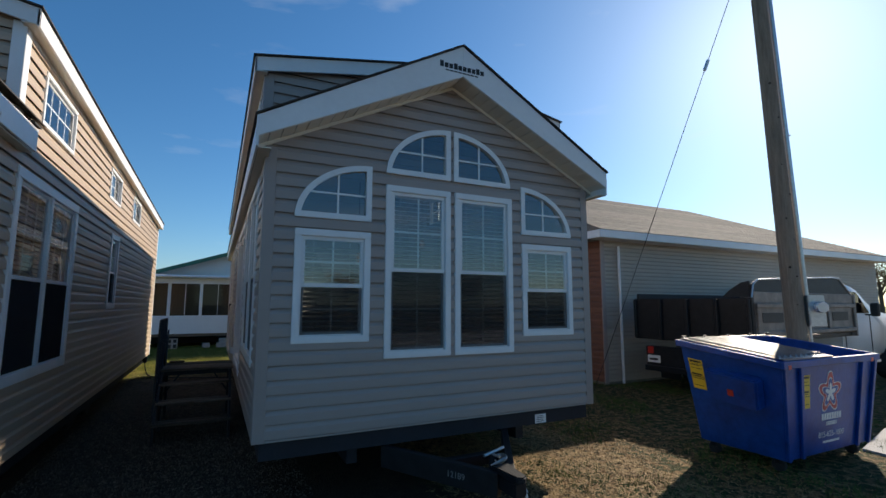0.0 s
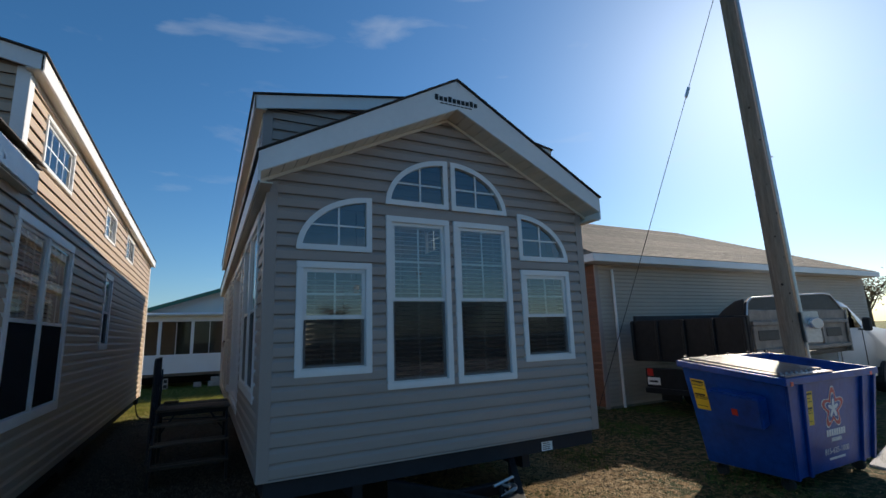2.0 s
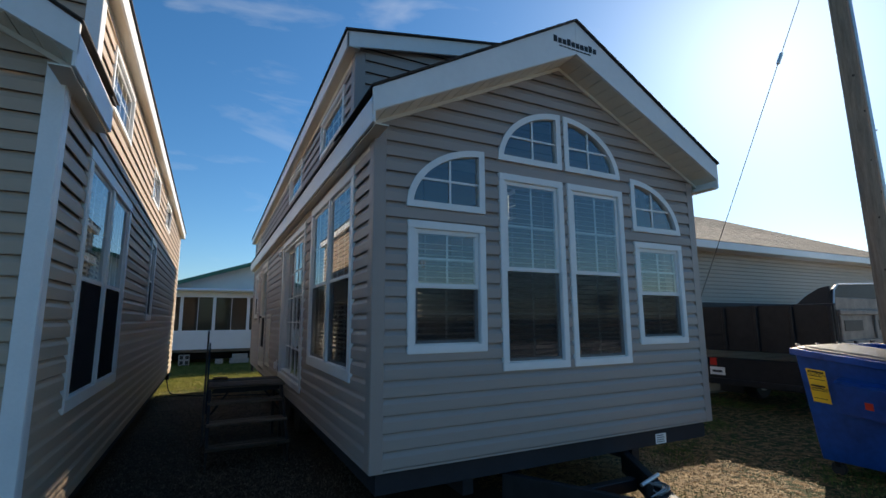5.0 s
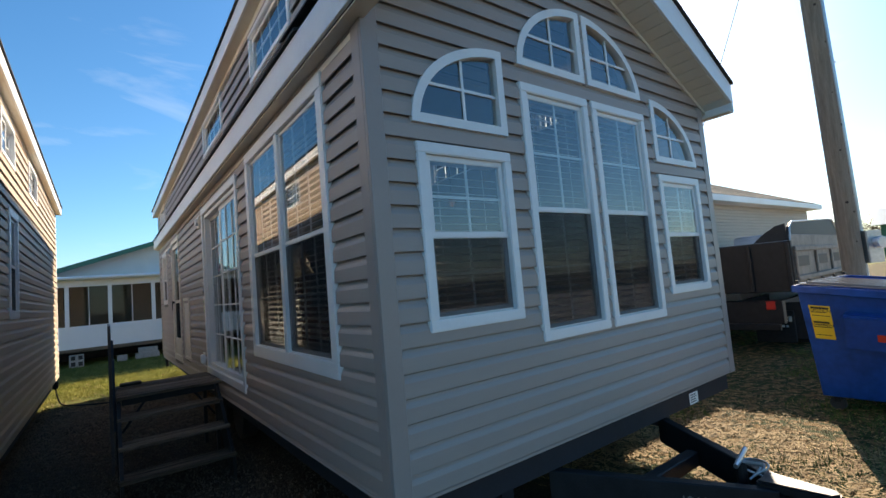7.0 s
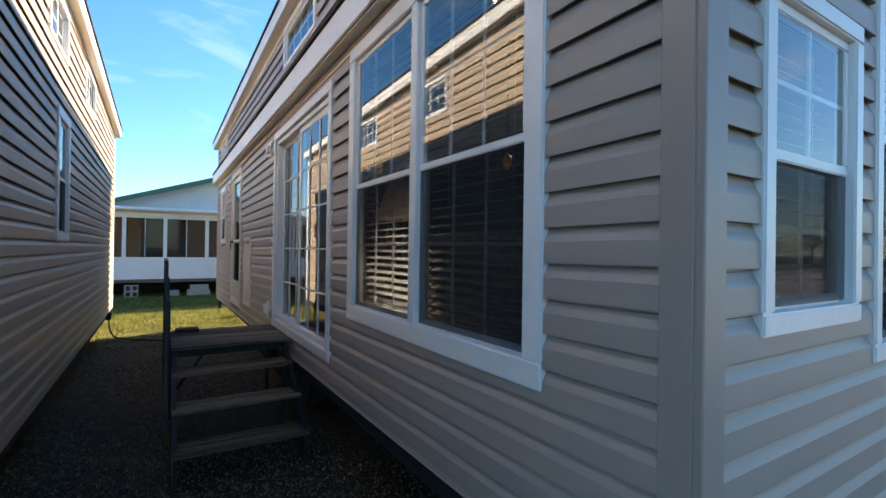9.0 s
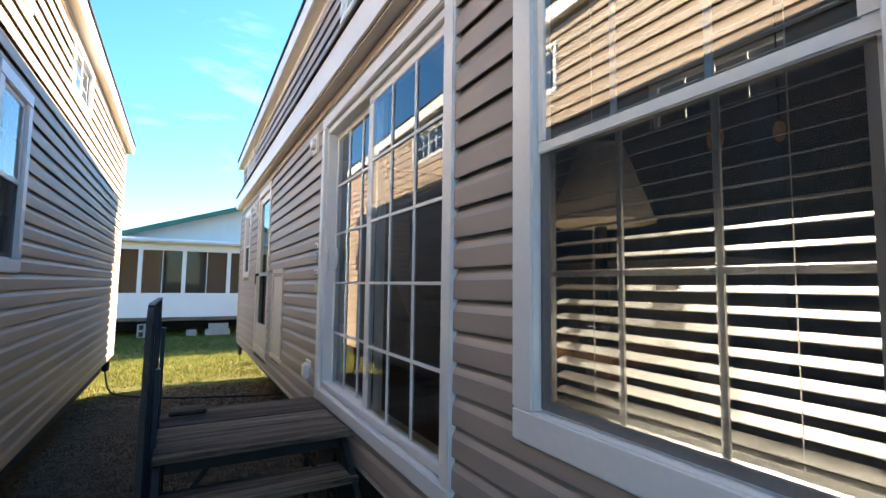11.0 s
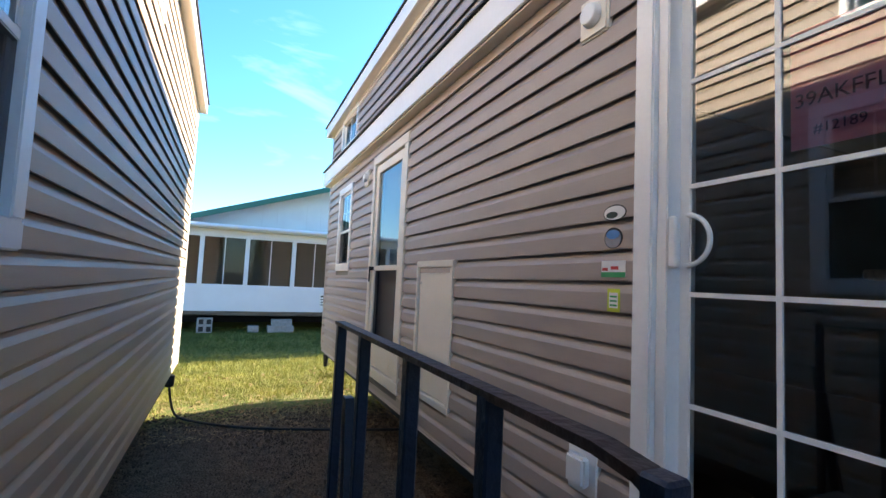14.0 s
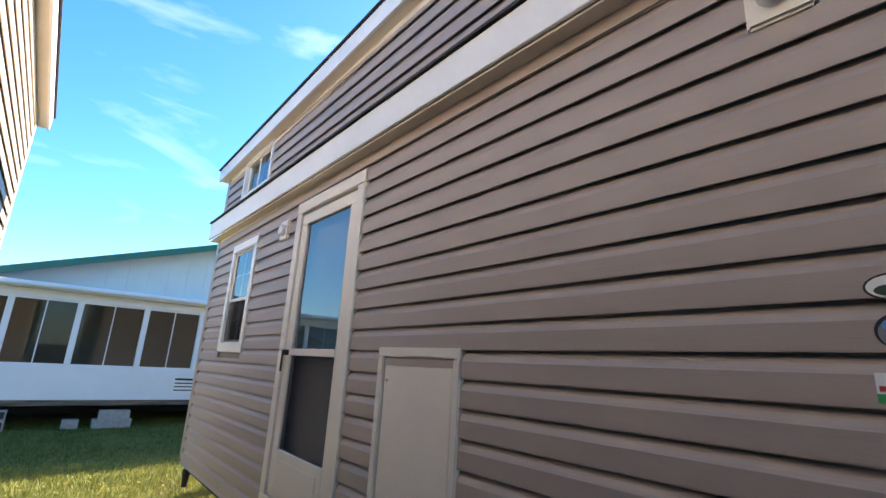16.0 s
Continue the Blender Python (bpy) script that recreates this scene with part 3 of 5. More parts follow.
solid("pavement", bm, mat("pale_concrete", (0.42, 0.4, 0.37), 0.9, vary=0.15, scale=2, bump=0.4, bscale=60), "pale worn concrete drive", "pavement", kind="structure")

# ---------------------------------------------------------------- the two park homes


def home(label, x0, x1, y0, y1, zb, material, face, mid_eave, side, wins_front, dormer_wins, z_eave=3.17, far_wins=()):
    """A narrow park-model home. x0..x1 wide, gable at y0, rear at y1; face: the x of the long side seen, outward -1 or 1."""
    h = thing("park_home", ((x0 + x1) / 2, (y0 + y1) / 2, 0), label, "house")
    xc = (x0 + x1) / 2
    half = (x1 - x0) / 2
    fall = 0.0245

    def dip(bm):
        for v in bm.verts:
            v.co.z -= fall * max(0.0, v.co.y - 5.2)
        return bm

    def top_end(z, y):
        return min(y, max(5.6, 5.2 + (4.3 - z) / fall))

    sgn = -1 if face == x0 else 1
    zg = 3.375
    pitch = (4.21 - 3.37) / 1.9

    def gable(z):
        if z < zg:
            return (x0, x1)
        r = half * (1 - (z - zg) / (4.295 - zg))
        return (xc - max(r, 0.01), xc + max(r, 0.01))

    F = Wall((0, y0, 0), (1, 0, 0), (0, -1, 0))
    holes = wins_front["holes"]
    fw = core(F, zb, 4.28, gable, holes, 0.1, DARKIN, "front_wall", h)
    siding(F, zb, 4.28, gable, holes, material, fw, *((0.1245, False, 0.611) if mid_eave else (LAP,)))
    S = Wall((face, 0, 0), (0, 1, 0), (sgn, 0, 0))
    sw = core(S, zb, 4.32, lambda z: (y0 + 0.101, y1) if z < 3.2 else (5.31, top_end(z, y1)), side + dormer_wins, 0.1, DARKIN, "side_wall", h)
    low = lambda z: (y0 + 0.0, y1)
    up = lambda z: (5.3, top_end(z, y1))
    if mid_eave:
        siding(Wall((face, 0, 0), (0, 1, 0), (sgn, 0, 0), 0.009, y0), zb, z_eave + 0.12, low, side, material, sw, 0.1222, False, 0.636)
        siding(S, 3.44, 4.3, up, dormer_wins, material, sw, 0.1222)
    else:
        n = int((3.3 - zb) / LAP)
        siding(S, zb, zb + n * LAP, low, side, material, sw)
        siding(S, zb + n * LAP, 4.3, up, dormer_wins, material, sw)
    # far side and rear, plain
    other = x1 if sgn < 0 else x0
    O = Wall((other, 0, 0), (0, 1, 0), (-sgn, 0, 0))
    ow = core(O, zb, 4.32, lambda z: (y0 + 0.101, y1) if z < 3.2 else (5.31, top_end(z, y1)), far_wins, 0.1, DARKIN, "side_wall", h)
    siding(O, zb, 4.3, lambda z: (y0, y1) if z < 3.3 else (5.3, top_end(z, y1)), far_wins, material, ow, joined=True)
    for q in far_wins:
        (a0, a1), (z0, z1) = q["cut"](0), q["z"]
        w = empty_part("window", h, "white fixed loft window with bars")
        boards(O, a0 - 0.03, a1 + 0.03, z0 - 0.03, z1 + 0.03, 0.05, w)
        sash(O, a0 + 0.02, a1 - 0.02, z0 + 0.02, z1 - 0.02, 0.01, 4, 2, w, w=0.03)
    R = Wall((0, y1, 0), (1, 0, 0), (0, 1, 0))
    rw = core(R, zb, 4.35, lambda z: (x0, x1) if z < 4.04 else (x0 + (z - 4.04) * 5.2, x1 - (z - 4.04) * 5.2), [], 0.1, DARKIN, "rear_wall", h)
    siding(R, zb, 4.3, lambda z: (x0, x1) if z < 4.04 else (x0 + (z - 4.04) * 5.2, x1 - (z - 4.04) * 5.2), [], material, rw, joined=True)
    D = Wall((0, 5.3, 0), (1, 0, 0), (0, -1, 0))
    dl = lambda z: (x0, x1) if z < 4.36 else (x0 + (z - 4.36) * 5.2, x1 - (z - 4.36) * 5.2)
    dw = core(D, 3.3, 4.68, dl, [], 0.1, DARKIN, "dormer_front", h)
    siding(D, 3.3, 4.68, dl, [], material, dw)
    # corner posts
    for cx in (x0, x1):
        s = -1 if cx == x0 else 1
        for q, z0, z1, zz in ((y0, zb, 3.33, "corner_post"), (5.3, 3.42, 4.34, "corner_post")):
            bm = bmesh.new()
            ox = cx + s * 0.028
            box(bm, (min(ox, cx - s * 0.075), q - 0.028, z0), (max(ox, cx - s * 0.075), q, z1))
            box(bm, (min(cx, ox), q, z0), (max(cx, ox), q + 0.095, z1))
            bevel(bm, 0.004)
            part(zz, bm, CORNER if mid_eave else WHITE, h)
    for cx in (x0, x1):
        s = -1 if cx == x0 else 1
        bm = bmesh.new()
        ox = cx + s * 0.028
        box(bm, (min(cx, ox), y1 - 0.085, zb), (max(cx, ox), y1 + 0.02, 4.05))
        part("corner_post", bm, CORNER if mid_eave else WHITE, h)
    # front gable roof with tapering fascia
    ov = 0.125
    yf = y0 - 0.285
    eL, eR, eT, eB, pT, pB = x0 - ov, x1 + ov, 3.5, 3.31, 4.64, 4.3
    for a, nm in ((eL, "left"), (eR, "right")):
        bm = bmesh.new()
        pts = [(a, yf, eB), (xc, yf, pB), (xc, yf, pT), (a, yf, eT)]
        prism(bm, pts, (0, 0.025, 0))
        bevel(bm, 0.003)
        part("fascia", bm, FASCIA, h)
        # roof plane
        bm = bmesh.new()
        e = 0.015 if a < xc else -0.015
        prism(bm, [(a - e, yf - 0.02, eT + 0.004), (xc, yf - 0.02, pT + 0.004), (xc, yf - 0.02, pT + 0.015), (a - e, yf - 0.02, eT + 0.015)], (0, 5.6 - yf, 0))
        rf = part("roof", bm, SHINGLE, h, "dark asphalt shingle roof")
        for k in range(16):
            f0, f1 = k / 16, (k + 1) / 16
            bm = bmesh.new()
            xa, xb, za, zc = a + (xc - a) * f0, a + (xc - a) * f1, eT + 0.015 + (pT - eT) * f0, eT + 0.015 + (pT - eT) * f1
            prism(bm, [(xa, yf - 0.025, za), (xb, yf - 0.025, zc), (xb, yf - 0.025, zc + 0.002), (xa, yf - 0.025, za + 0.007)], (0, 5.3 - yf, 0))
            part("shingle_course", bm, SHINGLE, rf)
        # sloping soffit of narrow boards
        n = 18
        for k in range(n):
            bm = bmesh.new()
            f0, f1 = k / n + 0.002, (k + 1) / n - 0.002
            xa, xb, za, zc = a + (xc - a) * f0, a + (xc - a) * f1, eB + (pB - eB) * f0, eB + (pB - eB) * f1
            za -= 0.002
            zc -= 0.002
            prism(bm, [(xa, yf + 0.026, za), (xb, yf + 0.026, zc), (xb, yf + 0.026, zc + 0.012), (xa, yf + 0.026, za + 0.012)], (0, y0 - yf - 0.03, 0))
            part("soffit_board", bm, SOFFIT, h)
        bm = bmesh.new()
        prism(bm, [(a, y0 - 0.03, eB - 0.035), (xc, y0 - 0.03, pB - 0.035), (xc, y0 - 0.03, pB - 0.002), (a, y0 - 0.03, eB - 0.002)], (0, 0.028, 0))
        part("frieze_trim", bm, CREAM, h)
    # eaves along the sides
    for cx in (x0, x1):
        s = -1 if cx == x0 else 1
        yend = y1 + 0.12 if (mid_eave or cx == other) else 5.45
        a, b = sorted((cx + s * ov, cx + s * (ov - 0.022)))
        bm = bmesh.new()
        box(bm, (a, yf + 0.002, 3.23), (b, yend, 3.44))
        bevel(bm, 0.004)
        part("fascia", bm, FASCIA, h)
        a, b = sorted((cx + s * (ov - 0.023), cx + s * 0.001))
        bm = bmesh.new()
        box(bm, (a, yf, 3.216), (b, yend, 3.226))
        part("soffit", bm, SOFFIT, h)
        a, b = sorted((cx + s * 0.02, cx + s * 0.001))
        bm = bmesh.new()
        box(bm, (a, y0 + 0.09, 3.155), (b, yend - 0.14, 3.214))
        part("frieze_trim", bm, CREAM, h)
        bm = bmesh.new()
        o = cx + s * (ov + 0.02)
        prism(bm, [(o, 5.28, 3.442), (cx - s * 0.05, 5.28, 3.5), (cx - s * 0.05, 5.28, 3.525), (o, 5.28, 3.46)], (0, yend - 5.28, 0))
        part("roof", bm, SHINGLE, h, "dark asphalt shingle edge")
        # dormer eave
        bm = bmesh.new()
        a, b = sorted((cx + s * ov, cx + s * (ov - 0.022)))
        box(bm, (a, 5.2, 4.29), (b, y1 + 0.12, 4.45))
        bevel(bm, 0.004)
        part("fascia", dip(bm), FASCIA, h)
        a, b = sorted((cx + s * (ov - 0.023), cx + s * 0.001))
        bm = bmesh.new()
        box(bm, (a, 5.2, 4.3), (b, y1 + 0.12, 4.31))
        part("soffit", dip(bm), SOFFIT, h)
        a, b = sorted((cx + s * 0.025, cx + s * 0.001))
        bm = bmesh.new()
        box(bm, (a, 5.385, 4.24), (b, y1 - 0.09, 4.299))
        part("frieze_trim", dip(bm), CREAM, h)
        e = cx + s * (ov + 0.02)
        bm = bmesh.new()
        prism(bm, [(e, 5.17, 4.452), (xc, 5.17, 4.83), (xc, 5.17, 4.845), (e, 5.17, 4.465)], (0, y1 + 0.16 - 5.17, 0))
        part("roof", dip(bm), SHINGLE, h, "dark shingled dormer roof")
        for yy in (5.2, y1 + 0.1):
            bm = bmesh.new()
            prism(bm, [(cx + s * ov, yy, 4.3), (xc, yy, 4.67), (xc, yy, 4.83), (cx + s * ov, yy, 4.45)], (0, 0.022, 0))
            part("fascia", dip(bm), FASCIA, h)
    # floor, ceiling, underbelly
    bm = bmesh.new()
    box(bm, (x0 + 0.1, y0 + 0.1, zb + 0.02), (x1 - 0.1, y1 - 0.1, zb + 0.2))
    part("floor", bm, FLOORIN, h)
    bm = bmesh.new()
    box(bm, (x0 + 0.1, 5.41, 4.17), (x1 - 0.1, 10.4, 4.2))
    box(bm, (x0 + 0.1, 10.42, 3.98), (x1 - 0.1, y1 - 0.1, 4.03))
    box(bm, (x0 + 0.1, 10.4, 3.0), (x1 - 0.1, 10.42, 4.2))
    part("room_ceiling", bm, DARKIN, h)
    bm = bmesh.new()
    box(bm, (x0 + 0.04, y0 + 0.03, zb - 0.16), (x1 - 0.04, y1 - 0.05, zb - 0.004))
    part("underbelly", bm, CHASSIS, h)
    for bx in (x0 + 0.85, x1 - 0.95):
        bm = bmesh.new()
        box(bm, (bx, y0 + 0.2, zb - 0.34), (bx + 0.1, y1 - 0.3, zb - 0.162))
        part("chassis_beam", bm, CHASSIS, h)
    for wy in (9.3, 10.3):
        for wx in (x0 + 0.35, x1 - 0.35):
            bm = bmesh.new()
            tube(bm, (wx - 0.1, wy, 0.33), (wx + 0.1, wy, 0.33), 0.33, 24)
            bevel(bm, 0.03)
            part("wheel", bm, RUBBER, h)
    for k in range(5):
        for bx in (x0 + 0.7, x1 - 1.1):
            bm = bmesh.new()
            yy = y0 + 3.4 + k * 2.2
            if 8.7 < yy < 10.9:
                continue
            box(bm, (bx, yy, -0.02), (bx + 0.4, yy + 0.2, 0.2))
            box(bm, (bx + 0.02, yy + 0.01, 0.2), (bx + 0.38, yy + 0.19, zb - 0.345))
            bevel(bm, 0.008)
            part("pier_block", bm, BLOCK, h)
    return h, F, S


QX0, QX1, QY0, QY1 = 0.572, 4.33, 4.662, 15.8
fr = [rect(0.85, 1.53, 1.56, 2.57), rect(1.72, 2.41, 1.39, 3.08), rect(2.49, 3.2, 1.39, 3.08), rect(3.37, 4.06, 1.56, 2.57),
      quarter(1.54, 2.71, 0.7, 0.54, -1), quarter(2.42, 3.23, 0.71, 0.53, -1), quarter(2.48, 3.23, 0.71, 0.53, 1), quarter(3.36, 2.71, 0.71, 0.53, 1)]
q_side = [rect(5.21, 7.09, 1.32, 3.14), rect(7.54, 9.59, 0.9, 3.08), rect(12.18, 13.25, 0.8, 3.09), rect(14.25, 15.0, 1.89, 3.0), rect(11.18, 11.79, 0.93, 1.9)]
q_dorm = [rect(5.7, 6.74, 3.74, 4.14), rect(8.07, 9.2, 3.74, 4.14), rect(14.24, 15.08, 3.62, 4.05)]
Q, QF, QS = home("taupe vinyl-sided park home with white arched gable windows", QX0, QX1, QY0, QY1, 0.712, SIDING, QX0, True, q_side, {"holes": fr}, q_dorm, far_wins=[rect(6.3, 6.74, 3.74, 4.14), rect(7.9, 9.3, 3.58, 4.14)])
for a0, a1, z0, z1, zm in ((0.83, 1.55, 1.54, 2.59, 2.07), (1.7, 2.43, 1.37, 3.1, 2.24), (2.48, 3.22, 1.37, 3.1, 2.24), (3.35, 4.08, 1.54, 2.59, 2.06)):
    hung_window(QF, a0, a1, z0, z1, Q, zmid=zm, w=0.065)
for a, z, s in ((1.55, 2.7, -1), (2.43, 3.22, -1), (2.47, 3.22, 1), (3.35, 2.7, 1)):
    quarter_window(QF, a, z, 0.73, 0.56, s, Q)
hung_window(QS, 5.19, 7.125, 1.283, 3.168, Q, units=2, cols=3, zmid=2.2, w=0.1, label="white twin double-hung window with blinds")
hung_window(QS, 14.22, 15.02, 1.86, 3.02, Q, zmid=2.4, w=0.09)
for q in ((5.66, 6.76), (8.03, 9.22)):
    w = empty_part("window", Q, "white fixed loft window with bars")
    boards(QS, q[0], q[1], 3.71, 4.17, 0.05, w)
    sash(QS, q[0] + 0.05, q[1] - 0.05, 3.76, 4.12, 0.01, 4, 2, w, w=0.03)
w = empty_part("window", Q, "white sliding loft window")
boards(QS, 14.2, 15.1, 3.58, 4.08, 0.05, w)
sash(QS, 14.25, 14.66, 3.63, 4.03, 0.01, 1, 1, w, w=0.03)
sash(QS, 14.64, 15.05, 3.63, 4.03, -0.01, 1, 1, w, w=0.03)

# sliding glass door
slider = empty_part("sliding_door", Q, "white sliding glass patio door with bars")
boards(QS, 7.515, 9.625, 0.88, 3.1, 0.085, slider, back=-0.06, front=0.038)
boards(QS, 7.6, 9.54, 0.975, 3.005, 0.045, slider, back=-0.1, front=0.012, name="door_frame", soft=0.004)
sash(QS, 8.515, 9.535, 0.937, 2.985, -0.055, 3, 5, slider, "sliding_panel", 0.08, glass=GLASS_DOOR, bar=0.016, proud=0.011)
sash(QS, 7.585, 8.655, 0.937, 2.985, -0.012, 3, 5, slider, "fixed_panel", 0.08, glass=GLASS_DOOR, bar=0.016, proud=0.011)
bm = bmesh.new()
QS.block(bm, 9.455, 9.487, -0.004, 0.02, 1.86, 2.04)
bevel(bm, 0.006)
part("latch_plate", bm, WHITE, slider)
cable("door_handle", [QS(9.46 - 0.085 * math.sin(math.pi * k / 8), -0.048, 1.96 - 0.09 * math.cos(math.pi * k / 8)) for k in range(9)], 0.009, WHITE, "", "", slider)

# storm door
sd = empty_part("storm_door", Q, "cream storm door, glass above and screen below")
boards(QS, 12.160, 13.270, 0.78, 3.11, 0.1, sd, CREAM, back=-0.05)
bm = bmesh.new()
for r in ((12.260, 13.170, 2.9, 2.99), (12.260, 12.360, 0.89, 2.9), (13.070, 13.170, 0.89, 2.9), (12.360, 13.070, 1.86, 1.91), (12.360, 13.070, 0.89, 1.2)):
    QS.block(bm, r[0], r[1], -0.02, 0.02, r[2], r[3])
bevel(bm, 0.004)
part("door_leaf", bm, CREAM, sd)
bm = bmesh.new()
QS.block(bm, 12.430, 13.000, 0.021, 0.026, 0.93, 1.14)
bevel(bm, 0.004)
part("kick_panel", bm, CREAM, sd)
pane(QS, 12.360, 13.070, 1.91, 2.9, 0.0, sd)
bm = bmesh.new()
QS.block(bm, 12.360, 13.070, 0.004, 0.006, 1.2, 1.86)
part("insect_screen", bm, SCREEN, sd, "dark insect screen")
bm = bmesh.new()
QS.block(bm, 12.220, 13.220, -0.12, -0.08, 0.8, 3.0)
part("inner_door", bm, WHITE, sd, "white inner door behind")
bm = bmesh.new()
QS.block(bm, 13.100, 13.140, 0.02, 0.06, 1.86, 1.9)
tube(bm, QS(13.120, 0.06, 1.74), QS(13.120, 0.06, 1.9), 0.008)
part("door_handle", bm, BLACK, sd, "small black handle")

# cream utility hatch
ht = empty_part("utility_hatch", Q, "cream utility access hatch")
boards(QS, 11.150, 11.820, 0.89, 1.93, 0.05, ht, CREAM, front=0.034)
bm = bmesh.new()
QS.block(bm, 11.210, 11.760, -0.01, 0.022, 0.95, 1.86)
bevel(bm, 0.004)
part("panel", bm, CREAM, ht)
for zz in (1.02, 1.76):
    bm = bmesh.new()
    tube(bm, QS(11.730, 0.02, zz), QS(11.730, 0.032, zz), 0.008)
    part("screw", bm, GALV, ht)


def vent_lamp(a, z):
    """A square cream mount with a round fitting."""
    bm = bmesh.new()
    QS.block(bm, a - 0.085, a + 0.085, 0.0, 0.04, z - 0.095, z + 0.095)
    bevel(bm, 0.01, 2)
    m = part("wall_fixture", bm, CREAM, Q, "cream wall mount with round porch light")
    bm = bmesh.new()
    tube(bm, QS(a, 0.04, z), QS(a, 0.075, z), 0.055, 24, 0.045)
    bevel(bm, 0.004)
    part("cover", bm, WHITE, m)


vent_lamp(9.86, 2.96), vent_lamp(13.53, 2.93)
bm = bmesh.new()
QS.block(bm, 9.79, 9.96, 0.0, 0.03, 0.94, 1.13)
bevel(bm, 0.006)
ob = part("outlet_box", bm, WHITE, Q, "white weatherproof outlet box")
bm = bmesh.new()
QS.block(bm, 9.82, 9.93, 0.03, 0.075, 0.98, 1.1)
bevel(bm, 0.012, 2)
part("flap", bm, WHITE, ob)

# stickers by the sliding door


def oval(a, z, r, h, material, o, bm=None):
    bm = bm or bmesh.new()
    prism(bm, [QS(a + r * math.cos(t * math.pi / 14), o, z + h * math.sin(t * math.pi / 14)) for t in range(28)], QS.n * 0.0012)
    return bm


st = part("badge", oval(9.725, 2.08, 0.06, 0.033, BLACK, 0.0262), BLACK, Q, "oval white badge with black rim and print")
part("print", oval(9.725, 2.08, 0.055, 0.028, PAPER, 0.0275), PAPER, st)
part("print", oval(9.737, 2.072, 0.03, 0.013, NAVY, 0.0288), mat("forest_print", (0.03, 0.05, 0.04), 0.4), st)
st = part("badge", oval(9.73, 1.98, 0.048, 0.042, SILVER, 0.0262), BLACK, Q, "round navy and silver badge")
part("print", oval(9.73, 1.977, 0.042, 0.036, SILVER, 0.0275), SILVER, st)
part("print", oval(9.73, 1.994, 0.034, 0.018, SILVER, 0.0288), mat("blue_print", (0.1, 0.25, 0.5), 0.3), st)
bm = bmesh.new()
QS.block(bm, 9.665, 9.79, 0.0262, 0.0272, 1.825, 1.89)
st = part("sticker", bm, PAPER, Q, "white certification sticker with a green band")
bm = bmesh.new()
QS.block(bm, 9.665, 9.79, 0.0273, 0.0279, 1.825, 1.845)
part("print", bm, GREENP, st)
bm = bmesh.new()
QS.block(bm, 9.755, 9.785, 0.0273, 0.0279, 1.85, 1.862), QS.block(bm, 9.7, 9.74, 0.0273, 0.0279, 1.855, 1.868)
part("print", bm, REDTAPE, st)
bm = bmesh.new()
QS.block(bm, 9.69, 9.755, 0.0262, 0.0272, 1.69, 1.78)
st = part("sticker", bm, LIME, Q, "lime-green approval sticker")
bm = bmesh.new()
QS.block(bm, 9.7, 9.745, 0.0273, 0.0279, 1.705, 1.765)
pr = part("print", bm, PAPER, st)
bm = bmesh.new()
for k in range(3):
    QS.block(bm, 9.705, 9.74, 0.0280, 0.0284, 1.712 + k * 0.017, 1.719 + k * 0.017)
part("print", bm, GREENP, st)
# maker's mark on the gable, as plain bars
bm = bmesh.new()
sl = (4.64 - 4.32) / 2
for k in range(10):
    a0 = 2.175 + k * 0.054
    box(bm, (a0, QY0 - 0.289, 4.36), (a0 + 0.042, QY0 - 0.2855, 4.41 if k not in (0, 3, 8) else 4.425))
part("lettering", bm, BLACK, Q, "black maker's lettering, illegible bars")
bm = bmesh.new()
for k in range(8):
    box(bm, (2.24 + k * 0.05, QY0 - 0.289, 4.328), (2.28 + k * 0.05, QY0 - 0.2855, 4.34))
part("lettering", bm, BLACK, Q)
bm = bmesh.new()
box(bm, (3.53, QY0 + 0.026, 0.56), (3.68, QY0 + 0.029, 0.655))
st = part("sticker", bm, PAPER, Q, "white paper label")
bm = bmesh.new()
for k in range(4):
    box(bm, (3.545, QY0 + 0.0245, 0.575 + k * 0.02), (3.65 - 0.01 * (k % 2), QY0 + 0.0258, 0.582 + k * 0.02))
part("print", bm, BLACK, st)

# blinds and what shows inside
for a0, a1, z0, z1 in ((0.9, 1.48, 1.6, 2.53), (1.76, 2.37, 1.44, 3.03), (2.54, 3.16, 1.44, 3.03), (3.41, 4.02, 1.6, 2.53)):
    blind(QF, a0, a1, z0, z1, -0.075, 0.3, "white venetian blind with open slats")
blind(QS, 5.3, 6.14, 1.4, 3.05, -0.1, 0.3, "white venetian blind with open slats")
blind(QS, 6.2, 7.05, 1.4, 3.05, -0.1, 0.3, "white venetian blind with open slats")

# L home
LX1, LX0, LY0, LY1 = -1.417, -5.2, 4.69, 15.65
l_side = [rect(5.45, 7.33, 1.22, 3.06), rect(9.47, 10.05, 1.87, 3.0)]
l_dorm = [rect(5.88, 6.9, 3.66, 4.12), rect(9.05, 9.9, 3.6, 4.05), rect(11.25, 12.15, 3.6, 4.05)]
LH, LF, LS = home("clay vinyl-sided park home with white trim, upper wall sunlit", LX0, LX1, LY0, LY1, 0.5, SIDING_TAN, LX1, False, l_side, {"holes": []}, l_dorm)
hung_window(LS, 5.41, 7.37, 1.17, 3.1, LH, units=2, cols=3, zmid=2.13, w=0.1, screen=SCREEN_DK, label="white twin double-hung window")
hung_window(LS, 9.43, 10.11, 1.81, 3.06, LH, zmid=2.42, w=0.09)
for q, c in (((5.83, 6.94), 4), ((9.0, 9.93), 2), ((11.2, 12.2), 2)):
    z0, z1 = (3.62, 4.16) if c == 4 else (3.56, 4.06)
    w = empty_part("window", LH, "white loft window with bars")
